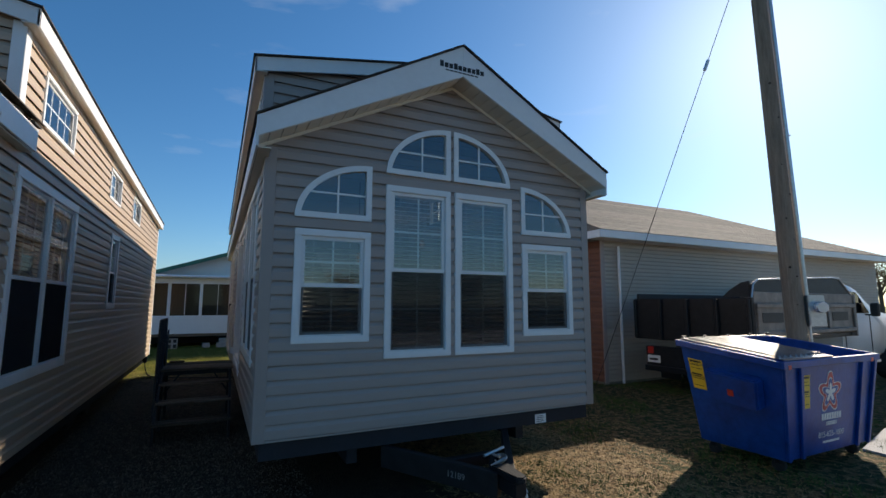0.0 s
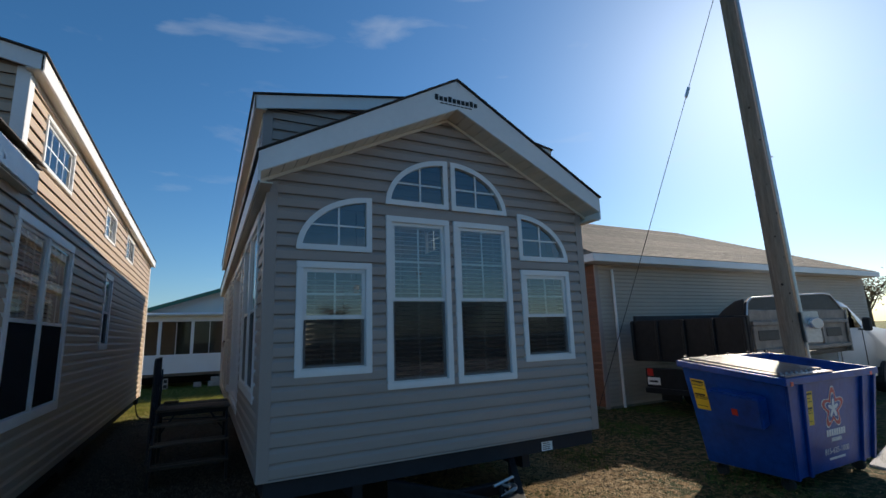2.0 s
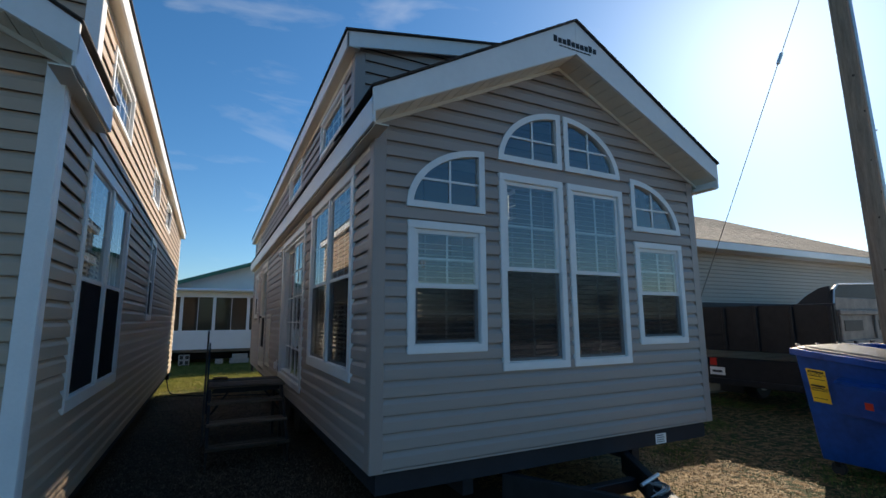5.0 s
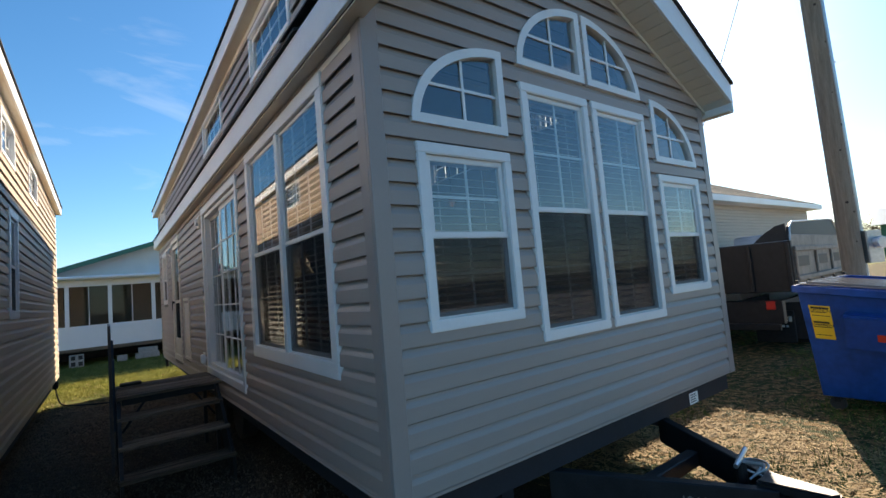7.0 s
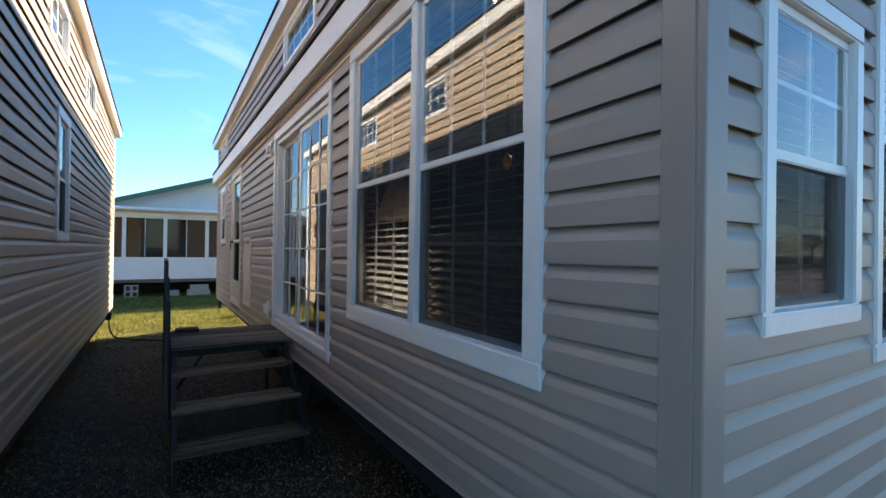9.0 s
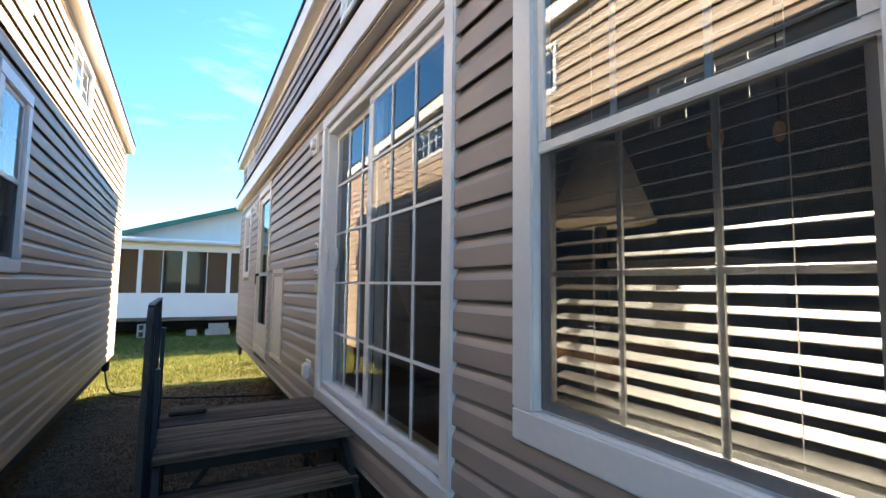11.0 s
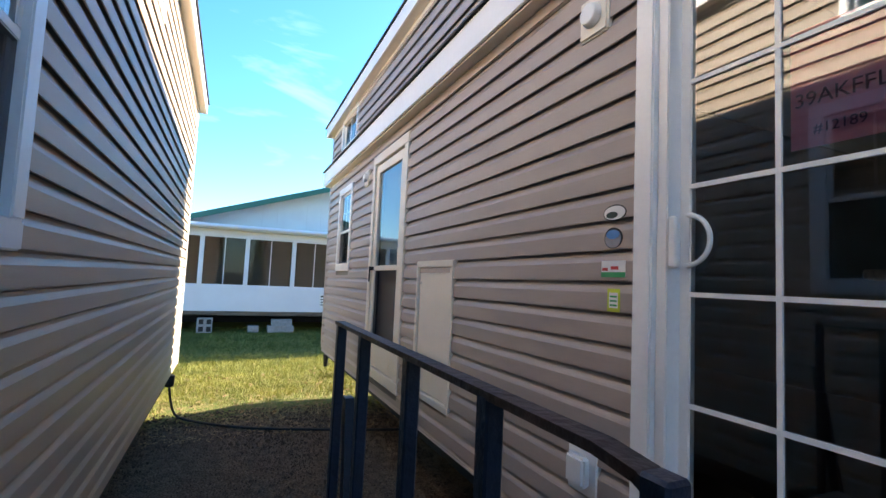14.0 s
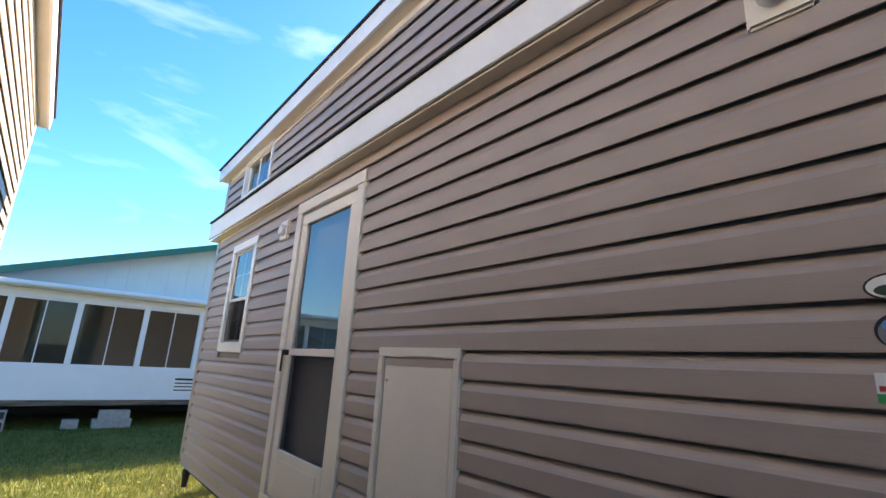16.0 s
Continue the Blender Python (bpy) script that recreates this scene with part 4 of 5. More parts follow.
    boards(LS, q[0], q[1], z0, z1, 0.05, w)
    if c == 4:
        sash(LS, q[0] + 0.05, q[1] - 0.05, z0 + 0.05, z1 - 0.05, 0.01, 4, 2, w, w=0.03)
    else:
        mid = (q[0] + q[1]) / 2
        sash(LS, q[0] + 0.05, mid + 0.015, z0 + 0.05, z1 - 0.05, 0.01, 2, 2, w, w=0.03)
        sash(LS, mid - 0.015, q[1] - 0.05, z0 + 0.05, z1 - 0.05, -0.01, 2, 2, w, w=0.03)
blind(LS, 5.55, 6.36, 2.1, 2.98, -0.1, 0.9, "white venetian blind, half drawn")
blind(LS, 6.44, 7.24, 2.1, 2.98, -0.1, 0.9, "white venetian blind, half drawn")
# roof flue
bm = bmesh.new()
tube(bm, (-1.9, 8.6, 4.4), (-1.9, 8.6, 4.95), 0.09, 20)
tube(bm, (-1.9, 8.6, 4.97), (-1.9, 8.6, 5.06), 0.13, 20, 0.12)
part("flue", bm, GALV, LH, "galvanised roof flue with a cap")

# ---------------------------------------------------------------- wooden steps with a steel rail
stairs = thing("entry_steps", (0, 9, 0), "weathered wooden entry steps with a dark steel handrail", "steps")
SX0, SX1 = -0.5, 0.5


def plank(x0, x1, y0, y1, z, name, t=0.035):
    return part(name, bbox((x0, y0, z - t), (x1, y1, z), 0.006), WOOD_GREY, stairs)


LZ = 0.9
SX0, SX1 = -0.51, 0.52
for k in range(5):
    plank(SX0 + 0.02 + 0.008 * (k % 2), SX1 - 0.006 * (k % 3), 8.62 + k * 0.193, 8.62 + k * 0.193 + 0.181, LZ - 0.003 * (k * 7 % 3), "deck_board")
for yy, z in ((7.84, 0.26), (8.13, 0.49), (8.43, 0.71)):
    plank(SX0 + 0.02, SX1 - 0.02, yy, yy + 0.13, z, "tread")
    plank(SX0 + 0.02, SX1 - 0.02, yy + 0.138, yy + 0.268, z, "tread")
for x in (SX0 + 0.025, SX1 - 0.06):
    bm = bmesh.new()
    prism(bm, [(x, 7.86, -0.01), (x, 8.02, -0.01), (x, 8.74, 0.6), (x, 8.74, 0.86), (x, 8.64, 0.86), (x, 7.86, 0.22)], (0.03, 0, 0))
    part("stringer", bm, STEEL_DK, stairs)
    for yy in (8.66, 9.52):
        part("leg", bbox((x - 0.003, yy, -0.02), (x + 0.037, yy + 0.04, LZ - 0.036), 0.003), STEEL_DK, stairs)
    part("side_frame", bbox((x - 0.002, 8.75, LZ - 0.09), (x + 0.036, 9.52, LZ - 0.037), 0.003), STEEL_DK, stairs)
for x, d in ((SX0 + 0.07, 1), (SX1 - 0.07, -1)):
    bm = bmesh.new()
    tube(bm, (x, 8.68, 0.52), (x + d * 0.24, 8.68, LZ - 0.04), 0.013, 8)
    part("brace", bm, STEEL_DK, stairs)
part("front_frame", bbox((SX0 + 0.07, 8.665, LZ - 0.1), (SX1 - 0.07, 8.69, LZ - 0.038), 0.003), STEEL_DK, stairs)
RX, RZ = -0.53, 1.655
bm = bmesh.new()
# flat-bar handrail with a bent-down near end
pts = [(9.67, RZ), (8.66, RZ), (8.615, RZ - 0.006), (8.575, RZ - 0.025), (8.54, RZ - 0.06), (8.515, RZ - 0.11), (8.505, RZ - 0.16), (8.33, 0.2)]
for (ya, za), (yb, zb_) in zip(pts, pts[1:]):
    d = Vector((0, yb - ya, zb_ - za)).normalized()
    n_ = Vector((0, d.z, -d.y)) * -0.01
    A, B = Vector((RX, ya, za)), Vector((RX, yb, zb_))
    w = Vector((0.0125, 0, 0))
    hexa(bm, [A - w, A + w, B + w, B - w, A - w + n_, A + w + n_, B + w + n_, B - w + n_])
part("handrail", bm, RUSTY, stairs, "dark blue steel flat-bar rail, rust showing on its top")
for yy in (9.64, 9.4, 9.1, 8.84, 8.6):
    part("post", bbox((RX - 0.0125, yy - 0.0135, 0.45), (RX + 0.0125, yy + 0.0135, RZ - 0.005), 0.003), RAIL, stairs)
for ya, za, yb, zb_ in ((9.64, 1.45, 9.52, 0.6), (9.35, 0.9, 9.08, 1.24), (9.08, 1.26, 8.92, 0.5)):
    bm = bmesh.new()
    e_ = Vector((0.012, 0, 0))
    f_ = Vector((0, 0.018, 0))
    p_, q_ = Vector((RX + 0.03, ya, za)), Vector((RX + 0.03, yb, zb_))
    hexa(bm, [p_ - e_ - f_, p_ + e_ - f_, p_ + e_ + f_, p_ - e_ + f_, q_ - e_ - f_, q_ + e_ - f_, q_ + e_ + f_, q_ - e_ + f_])
    part("brace", bm, RAIL, stairs)
part("wood_block", bbox((-0.44, 9.4, LZ + 0.001), (-0.22, 9.55, LZ + 0.03), 0.01), WOOD_GREY, stairs)

# ---------------------------------------------------------------- hitch in front of the taupe home
hitch = thing("trailer_hitch", (2.45, 4, 0), "black steel trailer tongue with coupler and jack handle", "hitch")
TIP = Vector((2.45, 3.68, 0.42))
for sx in (1.75, 3.15):
    a, b = Vector((sx, 4.75, 0.44)), TIP + Vector((0.06 if sx > 2.45 else -0.06, 0, 0))
    d = (b - a).normalized()
    s_ = Vector((-d.y, d.x, 0)) * 0.035
    u = Vector((0, 0, 0.1))
    bm = bmesh.new()
    hexa(bm, [a - s_ - u, a + s_ - u, b + s_ - u, b - s_ - u, a - s_ + u, a + s_ + u, b + s_ + u, b - s_ + u])
    bevel(bm, 0.006)
    part("tongue_beam", bm, STEEL_DK, hitch)
part("cross_beam", bbox((2.1, 4.3, 0.36), (2.8, 4.38, 0.46), 0.006), STEEL_DK, hitch)
bm = bmesh.new()
prism(bm, [(2.36, 3.78, 0.5), (2.54, 3.78, 0.5), (2.5, 3.44, 0.5), (2.45, 3.41, 0.5), (2.4, 3.44, 0.5)], (0, 0, 0.05))
prism(bm, [(2.39, 3.76, 0.38), (2.51, 3.76, 0.38), (2.51, 3.46, 0.38), (2.39, 3.46, 0.38)], (0, 0, 0.12))
bevel(bm, 0.012, 2)
part("coupler", bm, STEEL_DK, hitch)
bm = bmesh.new()
tube(bm, (2.45, 3.88, 0.25), (2.45, 3.88, 0.6), 0.03, 14)
part("jack_post", bm, STEEL_DK, hitch)
bm = bmesh.new()
tube(bm, (2.45, 3.88, 0.6), (2.45, 3.76, 0.61), 0.012, 8), tube(bm, (2.36, 3.87, 0.6), (2.58, 3.9, 0.635), 0.014, 8)
part("jack_handle", bm, GALV, hitch, "bare metal jack handle")
for k in range(3):
    cable("safety_cable", [(2.4 + 0.04 * k, 3.82, 0.53), (2.5, 3.76 - 0.03 * k, 0.6), (2.58, 3.86, 0.56 + 0.02 * k), (2.5, 3.92, 0.58), (2.42, 3.84, 0.55), (2.56, 3.66, 0.5), (2.6, 3.58, 0.36 - 0.04 * k)], 0.006, GALV, "", "", hitch)
a, b = Vector((1.75, 4.75, 0.44)), TIP + Vector((-0.06, 0, 0))
d = (b - a).normalized()
nrm = Vector((d.y, -d.x, 0))
Mx = Matrix((d, Vector((0, 0, 1)), nrm)).transposed().to_4x4()
Mx.translation = a + (b - a) * 0.68 + nrm * 0.0375
letters("chalk_mark", "12189", 0.075, Mx, mat("faint_chalk", (0.22, 0.22, 0.22), 0.9), hitch, 0.0005)


# ---------------------------------------------------------------- blue dumpster
dump = thing("dumpster", (6.8, 3.9, 0), "blue steel refuse dumpster with grey plastic lids", "dumpster")
T = {"x0": 5.7, "x1": 7.75, "y0": 3.24, "y1": 4.45, "zf": 1.29, "zb": 1.44}
B = {"x0": 5.98, "x1": 7.78, "y0": 3.42, "y1": 4.42, "z": 0.17}


def dface(pts, inward, name):
    bm = bmesh.new()
    prism(bm, pts, inward)
    bevel(bm, 0.006)
    return part(name, bm, BLUE, dump)


b_ = [(B["x0"], B["y0"], B["z"]), (B["x1"], B["y0"], B["z"]), (B["x1"], B["y1"], B["z"]), (B["x0"], B["y1"], B["z"])]
t_ = [(T["x0"], T["y0"], T["zf"]), (T["x1"], T["y0"], T["zf"]), (T["x1"], T["y1"], T["zb"]), (T["x0"], T["y1"], T["zb"])]
front = dface([b_[0], b_[1], t_[1], t_[0]], (0, 0.012, 0), "front_panel")
right = dface([b_[1], b_[2], t_[2], t_[1]], (-0.012, 0, 0), "side_panel")
dface([b_[2], b_[3], t_[3], t_[2]], (0, -0.012, 0), "back_panel")
left = dface([b_[3], b_[0], t_[0], t_[3]], (0.012, 0, 0), "side_panel")
dface(b_, (0, 0, 0.012), "bottom_panel")
for a, b in ((0, 1), (1, 2), (2, 3), (3, 0)):
    bm = bmesh.new()
    p, q = Vector(t_[a]), Vector(t_[b])
    d = (q - p).normalized()
    n = Vector((d.y, -d.x, 0)) * 0.04
    hexa(bm, [p - d * 0.03 + n - Vector((0, 0, 0.08)), q + d * 0.03 + n - Vector((0, 0, 0.08)), q + d * 0.03 - n * 0.1 - Vector((0, 0, 0.08)), p - d * 0.03 - n * 0.1 - Vector((0, 0, 0.08)),
              p - d * 0.03 + n, q + d * 0.03 + n, q + d * 0.03 - n * 0.1, p - d * 0.03 - n * 0.1])
    bevel(bm, 0.008)
    part("rim", bm, BLUE, dump)


def on_front(u, v, o=0.0):
    """A place on the front panel: u along, v up, both 0 to 1."""
    p = Vector(b_[0]).lerp(Vector(b_[1]), u)
    q = Vector(t_[0]).lerp(Vector(t_[1]), u)
    return p.lerp(q, v) + Vector((0, -1, -0.16)).normalized() * o


def on_side(u, v, o=0.0):
    p = Vector(b_[3]).lerp(Vector(b_[0]), u)
    q = Vector(t_[3]).lerp(Vector(t_[0]), u)
    return p.lerp(q, v) + Vector((-1, 0, -0.22)).normalized() * o


def patch_on(fn, u0, u1, v0, v1, o0, o1):
    bm = bmesh.new()
    hexa(bm, [fn(u0, v0, o0), fn(u1, v0, o0), fn(u1, v0, o1), fn(u0, v0, o1), fn(u0, v1, o0), fn(u1, v1, o0), fn(u1, v1, o1), fn(u0, v1, o1)])
    return bm


for u in (0.0, 0.15, 0.82, 0.97):
    bm = patch_on(on_front, u, u + 0.03, 0.0, 0.95, 0.0, 0.035)
    bevel(bm, 0.006)
    part("rib", bm, BLUE, dump)
# lifting pockets on the pocket sides
bm = patch_on(on_side, 0.32, 0.84, 0.5, 0.8, 0.0, 0.16)
bevel(bm, 0.02, 2)
pk = part("fork_pocket", bm, BLUE, dump)
part("reflector", patch_on(on_side, 0.55, 0.61, 0.6, 0.66, 0.161, 0.168), RED, pk, "small red reflector")
for bb in ((on_side, 0.06, 0.22, 0.53, 0.83, left), (on_front, 0.185, 0.265, 0.5, 0.84, front)):
    s = part("sticker", patch_on(bb[0], bb[1], bb[2], bb[3], bb[4], 0.003, 0.0045), YELLOW, bb[5], "yellow warning sticker with black print")
    w_, h_ = bb[2] - bb[1], bb[4] - bb[3]
    for k, f in enumerate((0.93, 0.5, 0.43, 0.36, 0.12, 0.8, 0.7)):
        hh = 0.028 if k in (0, 1) else 0.01
        part("print", patch_on(bb[0], bb[1] + 0.08 * w_, bb[2] - 0.08 * w_ * (1 + k % 3), bb[3] + (f - hh) * h_, bb[3] + (f + hh) * h_, 0.0047, 0.0055), BLACK, bb[5])
bx_ = (on_side(1, 0.7) - on_side(0, 0.7)).normalized()
by_ = (on_side(0.14, 1) - on_side(0.14, 0)).normalized()
Mx = Matrix((bx_, by_, bx_.cross(by_))).transposed().to_4x4()
for u, v, fn in ((0.14, 0.785, on_side), (0.14, 0.655, on_side)):
    Mx.translation = fn(u, v, 0.0052)
    letters("print", "CAUTION", 0.042, Mx, BLACK, left, 0.0004)
for u in (0.02, 0.9):
    part("reflector", patch_on(on_front, u, u + 0.025, 0.93, 0.97, 0.046, 0.052), RED, dump, "small red reflector")
# emblem: a five-armed red and white star shape, and lettering
def star(r1, r2, o, w=1.0):
    c = (0.485, 0.63)
    su, sv = 1 / 2.0, 1 / 1.15
    rr = [(r1 + r2) / 2 + (r1 - r2) / 2 * math.cos(math.pi * k / 6) for k in range(60)]
    return [on_front(c[0] + r * math.sin(math.pi * k / 30) * su, c[1] + r * math.cos(math.pi * k / 30) * sv, o) for k, r in enumerate(rr)]


for r1, r2, m_, o in ((0.265, 0.15, PAPER, 0.002), (0.25, 0.135, REDTAPE, 0.0035), (0.19, 0.085, PAPER, 0.005), (0.175, 0.075, BLUE, 0.0065), (0.12, 0.04, PAPER, 0.008)):
    bm = bmesh.new()
    prism(bm, star(r1, r2, o), (0, -0.0012, 0))
    part("emblem", bm, m_, front)
for k in range(8):
    part("lettering", patch_on(on_front, 0.395 + k * 0.029, 0.417 + k * 0.029, 0.345, 0.415, 0.002, 0.003), PAPER, front)
for k in range(8):
    part("lettering", patch_on(on_front, 0.45 + k * 0.0155, 0.461 + k * 0.0155, 0.285, 0.325, 0.002, 0.003), PAPER, front)
part("lettering", patch_on(on_front, 0.41, 0.61, 0.1, 0.125, 0.002, 0.003), PAPER, front)
ax = (on_front(1, 0.2) - on_front(0, 0.2)).normalized()
ay = (on_front(0.5, 1) - on_front(0.5, 0)).normalized()
Mx = Matrix((ax, ay, ax.cross(ay))).transposed().to_4x4()
Mx.translation = on_front(0.51, 0.19, 0.003)
letters("phone_number", "815-625-1000", 0.1, Mx, PAPER, front, 0.0006)
# two ribbed lids, one folded shut over the near half
for x0, x1 in ((5.72, 6.72), (6.75, 7.72)):
    bm = bmesh.new()
    ribs = []
    if x0 < 6:
        za, zb2 = 1.31, 1.462
        hexa(bm, [(x0, 3.22, za - 0.012), (x1, 3.22, za - 0.012), (x1, 4.44, zb2 - 0.012), (x0, 4.44, zb2 - 0.012), (x0, 3.22, za), (x1, 3.22, za), (x1, 4.44, zb2), (x0, 4.44, zb2)])
        for k in range(9):
            xx = x0 + 0.06 + k * 0.105
            ribs.append(bmesh.new())
            hexa(ribs[-1], [(xx, 3.3, za + 0.008), (xx + 0.05, 3.3, za + 0.008), (xx + 0.05, 4.38, zb2 - 0.009), (xx, 4.38, zb2 - 0.009), (xx + 0.01, 3.31, za + 0.03), (xx + 0.04, 3.31, za + 0.03), (xx + 0.04, 4.37, zb2 + 0.014), (xx + 0.01, 4.37, zb2 + 0.014)])
    else:
        hexa(bm, [(x0, 4.5, 0.5), (x1, 4.5, 0.5), (x1, 4.515, 0.5), (x0, 4.515, 0.5), (x0, 4.47, 1.45), (x1, 4.47, 1.45), (x1, 4.485, 1.455), (x0, 4.485, 1.455)])
        for k in range(9):
            xx = x0 + 0.06 + k * 0.1
            ribs.append(bmesh.new())
            hexa(ribs[-1], [(xx, 4.51, 0.55), (xx + 0.05, 4.51, 0.55), (xx + 0.04, 4.535, 0.55), (xx + 0.01, 4.535, 0.55), (xx, 4.483, 1.4), (xx + 0.05, 4.483, 1.4), (xx + 0.04, 4.505, 1.4), (xx + 0.01, 4.505, 1.4)])
    lid = part("lid", bm, LIDGREY, dump, "grey ribbed plastic lid" if x0 < 6 else "grey plastic lid thrown open")
    for r in ribs:
        part("rib", r, LIDGREY, lid)
for x in (5.78, 6.2, 6.7, 7.2, 7.65):
    bm = bmesh.new()
    tube(bm, (x, 4.46, 1.47), (x + 0.06, 4.46, 1.47), 0.018, 10)
    part("hinge", bm, STEEL_DK, dump)
for x, y in ((6.1, 4.32), (6.13, 3.58), (7.65, 4.32), (7.68, 3.55)):
    bm = bmesh.new()
    tube(bm, (x - 0.03, y, 0.075), (x + 0.03, y, 0.075), 0.075, 18)
    bevel(bm, 0.01)
    c = part("caster", bm, RUBBER, dump)
    part("fork", bbox((x - 0.045, y - 0.03, 0.09), (x + 0.045, y + 0.03, 0.172), 0.006), STEEL_DK, c)

# ---------------------------------------------------------------- utility pole with meter box and guy wire
PX, PY = 8.62, 4.56
pole = thing("utility_pole", (PX, PY, 0), "weathered wooden utility pole with a grey meter box", "pole")
bm = bmesh.new()
n = 20
rings = []
for i in range(24):
    z = -0.05 + 9.0 * i / 23
    r = 0.148 - 0.045 * i / 23
    rings.append([bm.verts.new((PX + (r + 0.006 * noise.noise(Vector((k * 1.3, z * 0.8, 1)))) * math.cos(2 * math.pi * k / n), PY + r * math.sin(2 * math.pi * k / n), z)) for k in range(n)])
for A, C in zip(rings, rings[1:]):
    for k in range(n):
        bm.faces.new((A[k], A[(k + 1) % n], C[(k + 1) % n], C[k]))
bm.faces.new(rings[-1])
part("post", bm, POLEWOOD, pole, smooth=True)
mdir = Vector((0.42, -0.9, 0)).normalized()
side_ = Vector((0.9, 0.42, 0))
M_ = Matrix.Translation((PX, PY, 0)) @ Matrix.Rotation(math.atan2(-0.55, 0.83), 4, "Z")
part("meter_box", bbox((0.13, -0.15, 1.56), (0.38, 0.17, 2.05), 0.012, M_, 2), GALV, pole, "grey electric meter box")
bm = bmesh.new()
tube(bm, M_ @ Vector((0.28, -0.15, 1.86)), M_ @ Vector((0.28, -0.25, 1.86)), 0.09, 24)
bevel(bm, 0.01)
part("meter", bm, SILVER, pole)
bm = bmesh.new()
tube(bm, M_ @ Vector((0.2, 0.0, 2.0)), M_ @ Vector((0.16, 0.0, 8.5)), 0.038, 10)
tube(bm, M_ @ Vector((0.2, 0.0, 0.0)), M_ @ Vector((0.2, 0.0, 1.63)), 0.025, 10)
part("conduit", bm, GALV, pole)
KNOT = mat("dark_knot", (0.05, 0.036, 0.026), 0.9, vary=0.3, scale=20)
for k, (ang, z) in enumerate(((-2.3, 1.9), (-2.0, 2.35), (-2.6, 2.5), (-1.8, 2.95), (-2.4, 3.3), (-1.5, 3.7), (-2.2, 4.2), (-1.9, 5.0), (-2.5, 5.6))):
    rr = 0.148 - 0.005 * (z + 0.05)
    dv = Vector((math.cos(ang), math.sin(ang), 0))
    bm = bmesh.new()
    tube(bm, Vector((PX, PY, z)) + dv * (rr - 0.02), Vector((PX, PY, z)) + dv * (rr + 0.006), 0.014 + 0.006 * (k % 3), 10, 0.009 + 0.005 * (k % 3))
    part("knot", bm, KNOT, pole, "dark knot in the wood")
bm = bmesh.new()
tube(bm, (PX + 0.1, PY - 0.08, 4.72), (PX + 0.2, PY - 0.14, 4.72), 0.014, 8)
part("bolt", bm, GALV, pole, "galvanised through bolt")
# the whole pole leans a little
for ch in pole.children:
    ch.data.transform(Matrix(((1, 0, -0.045, 0.11), (0, 1, 0, 0), (0, 0, 1, 0), (0, 0, 0, 1))))
W0, W1 = Vector((PX - 0.27, PY - 0.06, 8.5)), Vector((6.75, 7.25, 0.0))
cable("guy_wire", [W0.lerp(W1, k / 6) for k in range(7)], 0.006, STEEL_DK, "thin steel guy wire from pole to ground", "wire")
bm = bmesh.new()
tube(bm, W0.lerp(W1, 0.262), W0.lerp(W1, 0.284), 0.03, 12)
bevel(bm, 0.01)
solid("guy_insulator", bm, GALV, "grey insulator on the guy wire", "insulator")

# ---------------------------------------------------------------- garage behind the truck
gar = thing("garage", (15, 13, 0), "long grey-beige vinyl-sided garage with weathered shingle roof", "garage")
G = Wall((0, 8.75, 0), (1, 0, 0), (0, -1, 0))
gl = lambda z: (8.7, 22.6)
gw = core(G, -0.05, 3.52, gl, [], 0.12, DARKIN, "front_wall", gar)
siding(G, 0.05, 3.48, gl, [], GARAGE, gw, 0.1, joined=True)
G2 = Wall((8.7, 0, 0), (0, 1, 0), (-1, 0, 0))
gw2 = core(G2, -0.05, 3.52, lambda z: (8.88, 17.2), [], 0.12, DARKIN, "end_wall", gar)
siding(G2, 0.05, 3.48, lambda z: (8.75, 17.2), [], REDBLOCK, gw2, 0.15, joined=True)
G3 = Wall((22.6, 0, 0), (0, 1, 0), (1, 0, 0))
core(G3, -0.05, 3.52, lambda z: (8.88, 17.2), [], 0.12, GARAGE, "end_wall", gar)
core(Wall((0, 17.2, 0), (1, 0, 0), (0, 1, 0)), -0.05, 3.52, gl, [], 0.12, GARAGE, "back_wall", gar)
bm = bmesh.new()
a, b, c, d = (8.25, 8.3, 3.67), (22.8, 8.3, 3.67), (22.8, 17.7, 3.67), (8.25, 17.7, 3.67)
r0, r1 = (8.25, 13.0, 5.84), (18.0, 13.0, 5.84)
vv = [bm.verts.new(p) for p in (a, b, c, d, r0, r1)]
for f in ((0, 1, 5, 4), (1, 2, 5), (2, 3, 4, 5), (3, 0, 4), (0, 3, 2, 1)):
    bm.faces.new([vv[i] for i in f])
rf = part("roof", bm, SHINGLE_TAN, gar, "weathered brown shingle roof")
for k in range(30):
    f0, f1 = k / 30, (k + 1) / 30
    y0, y1, z0, z1 = 8.28 + 4.72 * f0, 8.28 + 4.72 * f1, 3.67 + 2.17 * f0, 3.67 + 2.17 * f1
    xr = 22.8 - 4.8 * f1
    bm = bmesh.new()
    prism(bm, [(8.23, y0, z0 + 0.004), (8.23, y1, z1 + 0.002), (8.23, y1, z1 + 0.006), (8.23, y0, z0 + 0.018)], (xr - 8.23, 0, 0))
    part("shingle_course", bm, SHINGLE_TAN, rf)
part("fascia", bbox((8.23, 8.27, 3.48), (22.82, 8.295, 3.665), 0.004), FASCIA, gar)
part("fascia", bbox((22.822, 8.27, 3.48), (22.845, 17.7, 3.665), 0.004), FASCIA, gar)
part("fascia", bbox((8.225, 8.297, 3.48), (8.248, 17.7, 3.665), 0.004), FASCIA, gar)
